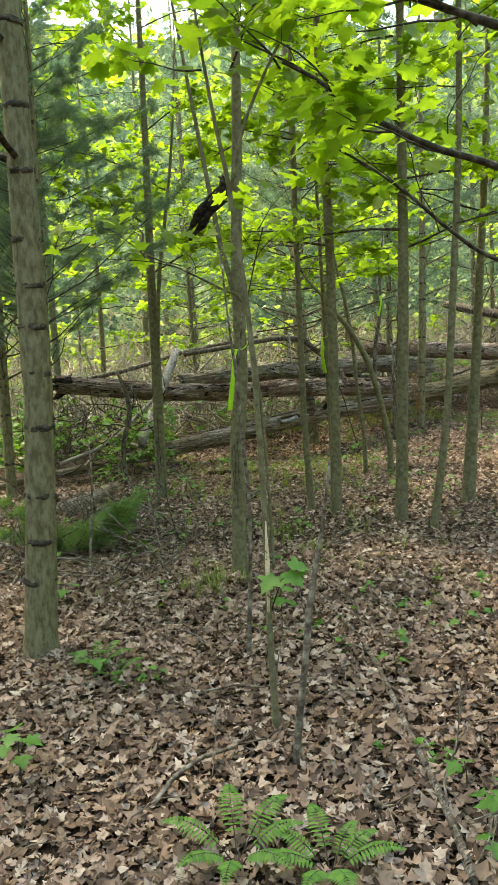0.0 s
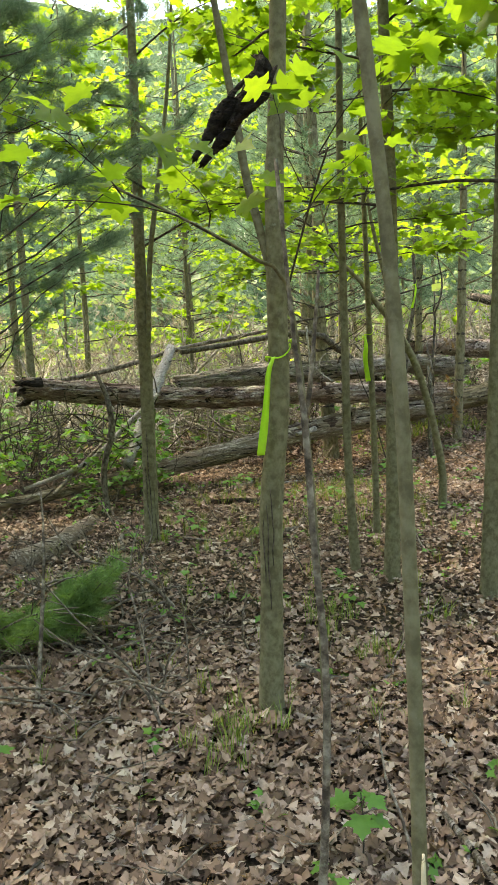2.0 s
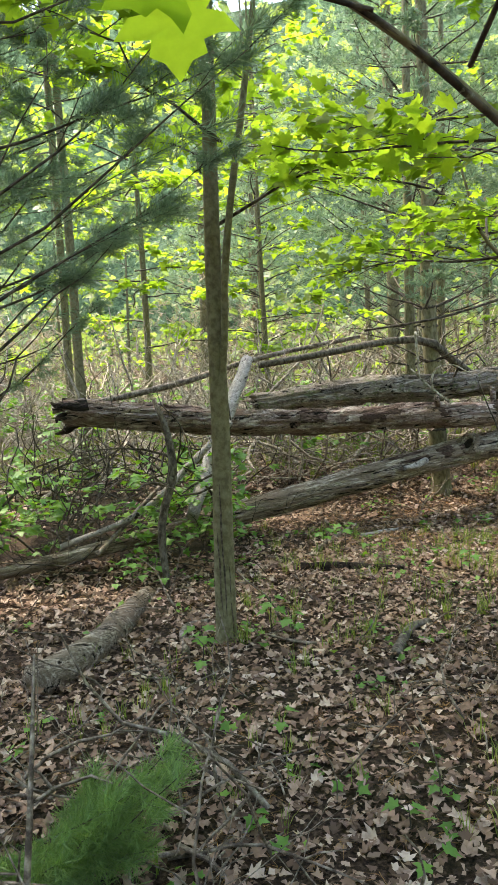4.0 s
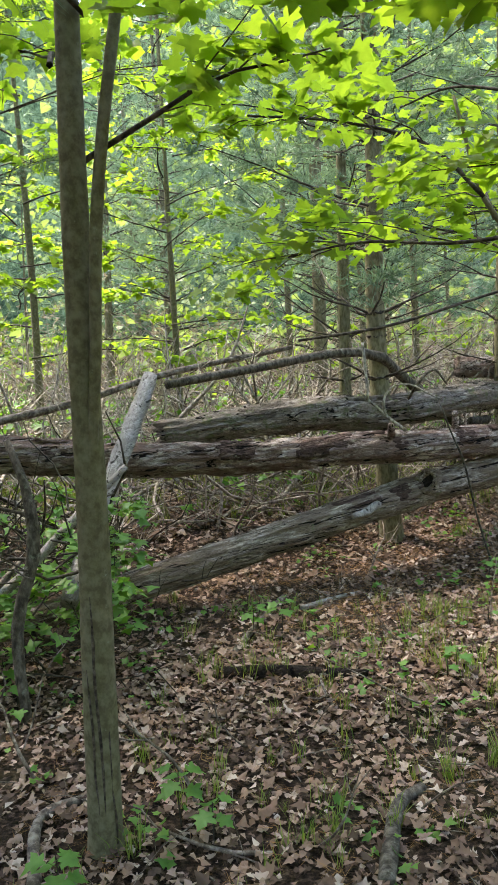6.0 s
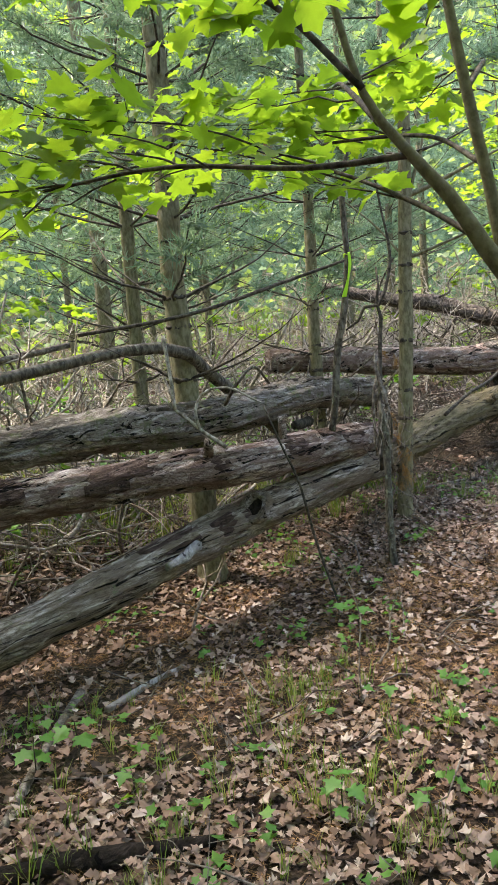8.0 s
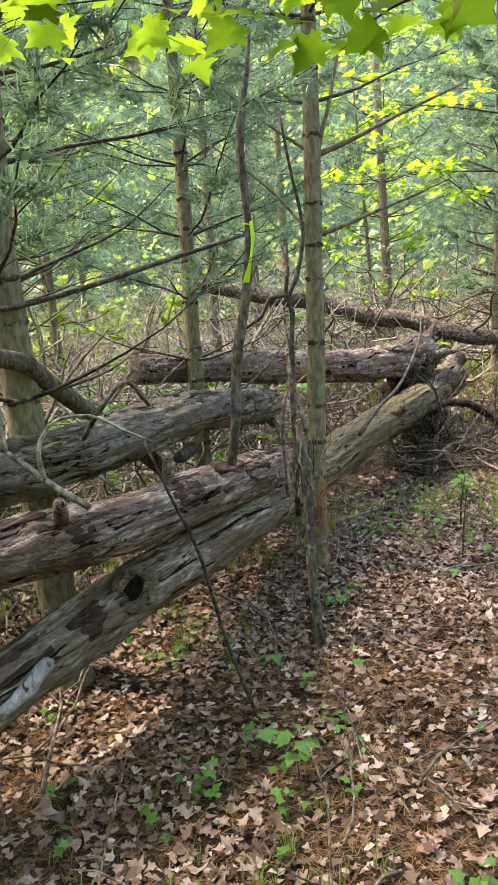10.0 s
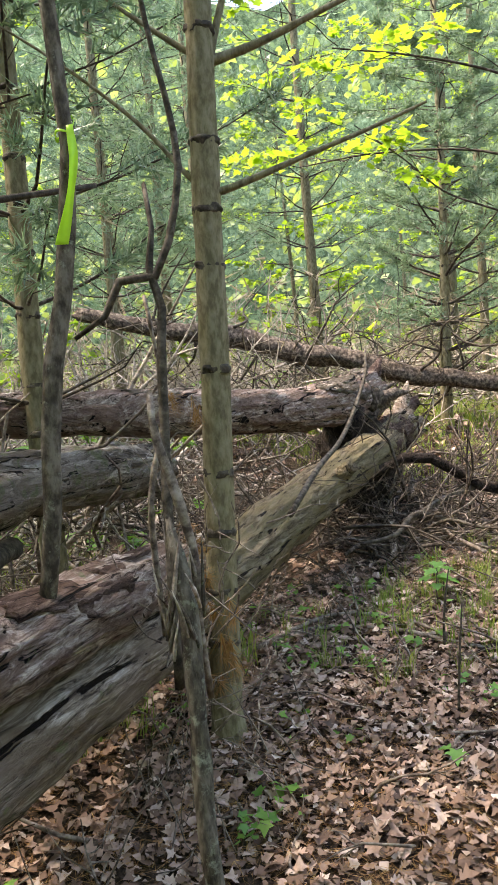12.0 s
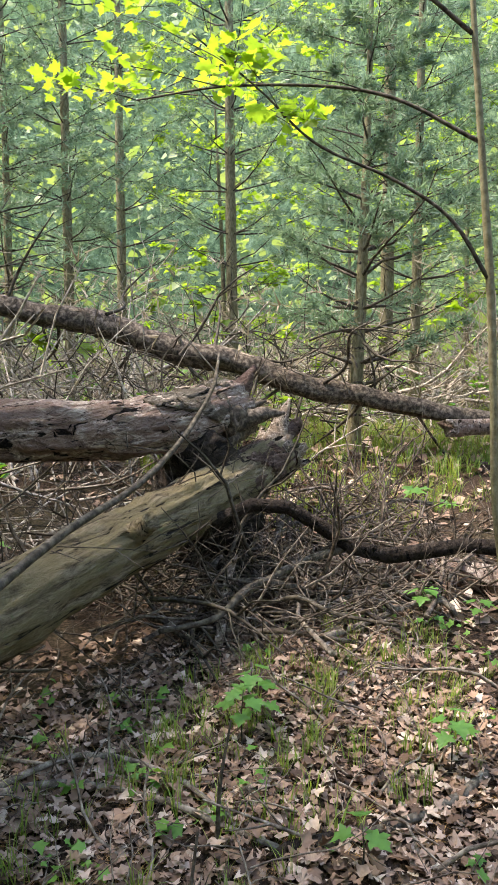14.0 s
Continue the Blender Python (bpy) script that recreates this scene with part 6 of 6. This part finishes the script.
CLUMPS = ((-0.26, 4.15), (-0.27, 4.02), (0.39, 4.71), (0.24, 5.24), (-0.19, 6.85), (0.84, 8.92), (0.6, 7.25), (0.76, 8.75), (0.72, 8.06), (1.41, 10.44), (4.46, 11.27), (3.76, 11.24), (4.63, 11.34), (4.06, 11.03), (4.56, 10.87), (3.63, 11.1), (3.9, 11.3), (4.3, 11.2), (4.75, 11.0))
near = [(x + rng.normal(0, 0.07), y + rng.normal(0, 0.07)) for x, y in CLUMPS for _ in range(9)]
near += [(rng.uniform(-0.8, 1.3), rng.uniform(6.8, 9.2)) for _ in range(170)] + [(rng.uniform(3.0, 5.2), rng.uniform(10.6, 11.7)) for _ in range(150)] + [(rng.uniform(-1.5, 1.6), rng.uniform(4, 7)) for _ in range(90)]
grass("grass_tufts", near, (0.07, 0.17), "thin green grass tufts growing through leaves")
glade = [(rng.uniform(5.6, 12.5), rng.uniform(12.4, 19)) for _ in range(2600)]
grass("grass", glade, (0.12, 0.28), "light green grass in a sunny gap")
left_glade = [(rng.uniform(-6, 3), rng.uniform(11, 17)) for _ in range(1700)]
grass("grass", left_glade, (0.15, 0.3), "pale green grass among dry brush")


# knot on the long weathered trunk
def knot(centre, normal, rad):
    ob = thing("knot", centre, "round knot on a fallen trunk, a dark plug for its shaded hole", "knot")
    n = Vector(normal).normalized()
    a = n.orthogonal().normalized()
    b = n.cross(a)
    c = Vector(centre)
    g = Geo()
    ring = [c + (a * math.cos(t) * 1.15 + b * math.sin(t) * 0.85) * rad for t in np.linspace(0, 2 * math.pi, 22)]
    g.tube([tuple(q) for q in ring], [rad * 0.42] * 22, 10, 0.35, 22, 0.012, caps=False)
    part("lip", g, LOG_GREY, ob)
    g = Geo()
    # solid plug whose dark colour stands for the shade inside the hole
    g.tube([tuple(c - n * 0.05), tuple(c + n * 0.004)], [rad * 0.9, rad * 0.8], 14, 0.2, 18, 0.02)
    part("hollow", g, ROT_AND_SHADE, ob)


knot((1.035, 9.955, 0.715), (-0.42, -0.80, 0.42), 0.07)
stick("branch_stub", [(0.62, 9.72, 0.62, 0.03), (0.52, 9.60, 0.60, 0.026), (0.42, 9.50, 0.60, 0.02)], LOG_WHITE, "pale broken branch stub on a weathered trunk", "branch", 10, 0.2)
stick("dead_branch", [(0.95, 10.1, 1.30, 0.010), (1.0, 10.0, 1.42, 0.011), (1.12, 10.05, 1.50, 0.009), (1.22, 10.1, 1.40, 0.007)], BARK_LICHEN, "curled grey dead twig over the logs", "branch", 7, 0.1)
for pts in ([(0.843, 9.782, 1.108, 0.0120), (0.734, 9.849, 1.200, 0.0105), (0.676, 9.887, 1.264, 0.0090), (0.618, 9.923, 1.320, 0.0075), (0.563, 9.961, 1.391, 0.0060)],
            [(0.725, 9.854, 1.207, 0.0100), (0.719, 9.875, 1.312, 0.0088), (0.776, 9.865, 1.402, 0.0076), (0.895, 9.812, 1.414, 0.0064), (0.988, 9.759, 1.356, 0.0052), (1.067, 9.715, 1.311, 0.0040)],
            [(0.607, 9.997, 1.709, 0.0110), (0.613, 9.970, 1.575, 0.0113), (0.618, 9.949, 1.464, 0.0117), (0.618, 9.923, 1.320, 0.0120)]):
    stick("dead_branch", pts, LICHEN_PALE, "pale lichened branch lying over a fallen trunk", "branch", 8, 0.25)
stick("dead_branch", [(1.9, 11.2, 1.0, 0.04), (1.75, 10.95, 1.02, 0.036), (1.6, 10.7, 1.05, 0.03)], BARK_TWIG, "short dark limb under a fallen trunk", "branch", 9, 0.15)
stick("dead_branch", [(0.2, 10.3, 1.75, 0.010), (0.9, 10.45, 1.83, 0.012), (1.6, 10.7, 2.0, 0.012), (2.2, 10.9, 2.15, 0.009)], BARK_TWIG, "long thin dead branch over the logs", "branch", 7, 0.08)

# the low leafy twig on the scarred sapling
g = Geo()
g.tube([(0.035, 2.51, 0.60), (0.07, 2.49, 0.70), (0.11, 2.48, 0.77)], [0.003, 0.0025, 0.0015], 5, step=0.03)
part("twig", g, BARK_TWIG, scarred)
for k, (x, y, z, a) in enumerate(((0.06, 2.48, 0.745, -2.3), (0.11, 2.48, 0.775, 0.3), (0.10, 2.47, 0.76, -0.9))):
    g = Geo()
    g.scatter(*LEAF_FINE[k], frames_from(np.array([(0.2 * math.cos(a), 0.2 * math.sin(a) - 0.3, 1.0)]), np.array([(math.cos(a), math.sin(a), -0.2)]), np.array([0.085])), np.array([(x, y, z)]))
    part("leaf", g, LEAF_LOW, scarred)


# ferns by the start of the walk
def fern(x, y, fronds, length, label, turn=0.0):
    """A clump of arching fronds, each with paired narrow leaflets that shorten towards the tip."""
    z0 = ground_z(x, y)
    ob = thing("fern", (x, y, z0), label, "fern", "ferns on the floor")
    for k in range(fronds):
        a = turn + k * 2 * math.pi / fronds + rng.uniform(-0.3, 0.3)
        L = length * rng.uniform(0.8, 1.15)
        d, side = np.array([math.cos(a), math.sin(a), 0]), np.array([-math.sin(a), math.cos(a), 0])
        line = lambda u: np.array([x, y, z0]) + d * L * 0.8 * u + np.array([0, 0, L * (1.15 * u - 0.75 * u * u)])
        g = Geo()
        g.tube([line(u) for u in np.linspace(0, 1, 6)], np.linspace(0.0022, 0.0006, 6), 4, step=L / 8, caps=False)
        v, f = [], []
        for i in range(15):
            u = 0.28 + 0.72 * i / 14
            w, c = L * 0.30 * (1.06 - u) * min(1, 2.2 * (u - 0.12)) + 0.004, line(u)
            for s in (-1, 1):
                e = c + side * s * w + d * w * 0.35 - np.array([0, 0, 0.25 * w])
                m, b, q = (c + e) / 2 + np.array([0, 0, 0.08 * w]), d * L * 0.022, len(v)
                v += [c - b * 0.5, c + b * 0.5, m + b, e, m - b]
                f += [(q, q + 1, q + 2), (q, q + 2, q + 4), (q + 4, q + 2, q + 3)]
        g.add(v, f, 1)
        part("frond", g, [BARK_TWIG, LEAF_LOW], ob)


fern(-0.10, 1.86, 7, 0.24, "bright green fern growing through dry leaves")
fern(0.14, 1.80, 8, 0.22, "bright green fern beside another fern", 0.4)
fern(-0.70, 3.12, 7, 0.16, "small green fern beside a pine foot", 0.9)
fern(-0.62, 3.02, 5, 0.14, "small green fern among dry leaves", 0.2)


# dark splits in the bark of two maples
def bark_split(x, y, z0, z1, rad):
    g = Geo()
    n = 6
    pts = [(x + rng.normal(0, 0.003), y, z0 + (z1 - z0) * i / (n - 1)) for i in range(n)]
    g.tube(pts, [0.002] + [rad] * (n - 2) + [0.001], 7, 0.4, 30, 0.03)
    solo("bark_split", g, BARK_ROOT, "dark open split in a maple's bark", "bark", "splits in maple bark")


for q in ((-0.835, 6.852, 0.26, 0.80, 0.004), (-0.812, 6.850, 0.35, 1.02, 0.0045), (-0.790, 6.862, 0.24, 0.68, 0.0035),
          (-0.084, 4.254, 0.62, 1.00, 0.0028), (-0.066, 4.256, 0.78, 1.06, 0.0022), (-0.098, 4.258, 0.72, 0.96, 0.0022)):
    bark_split(*q)
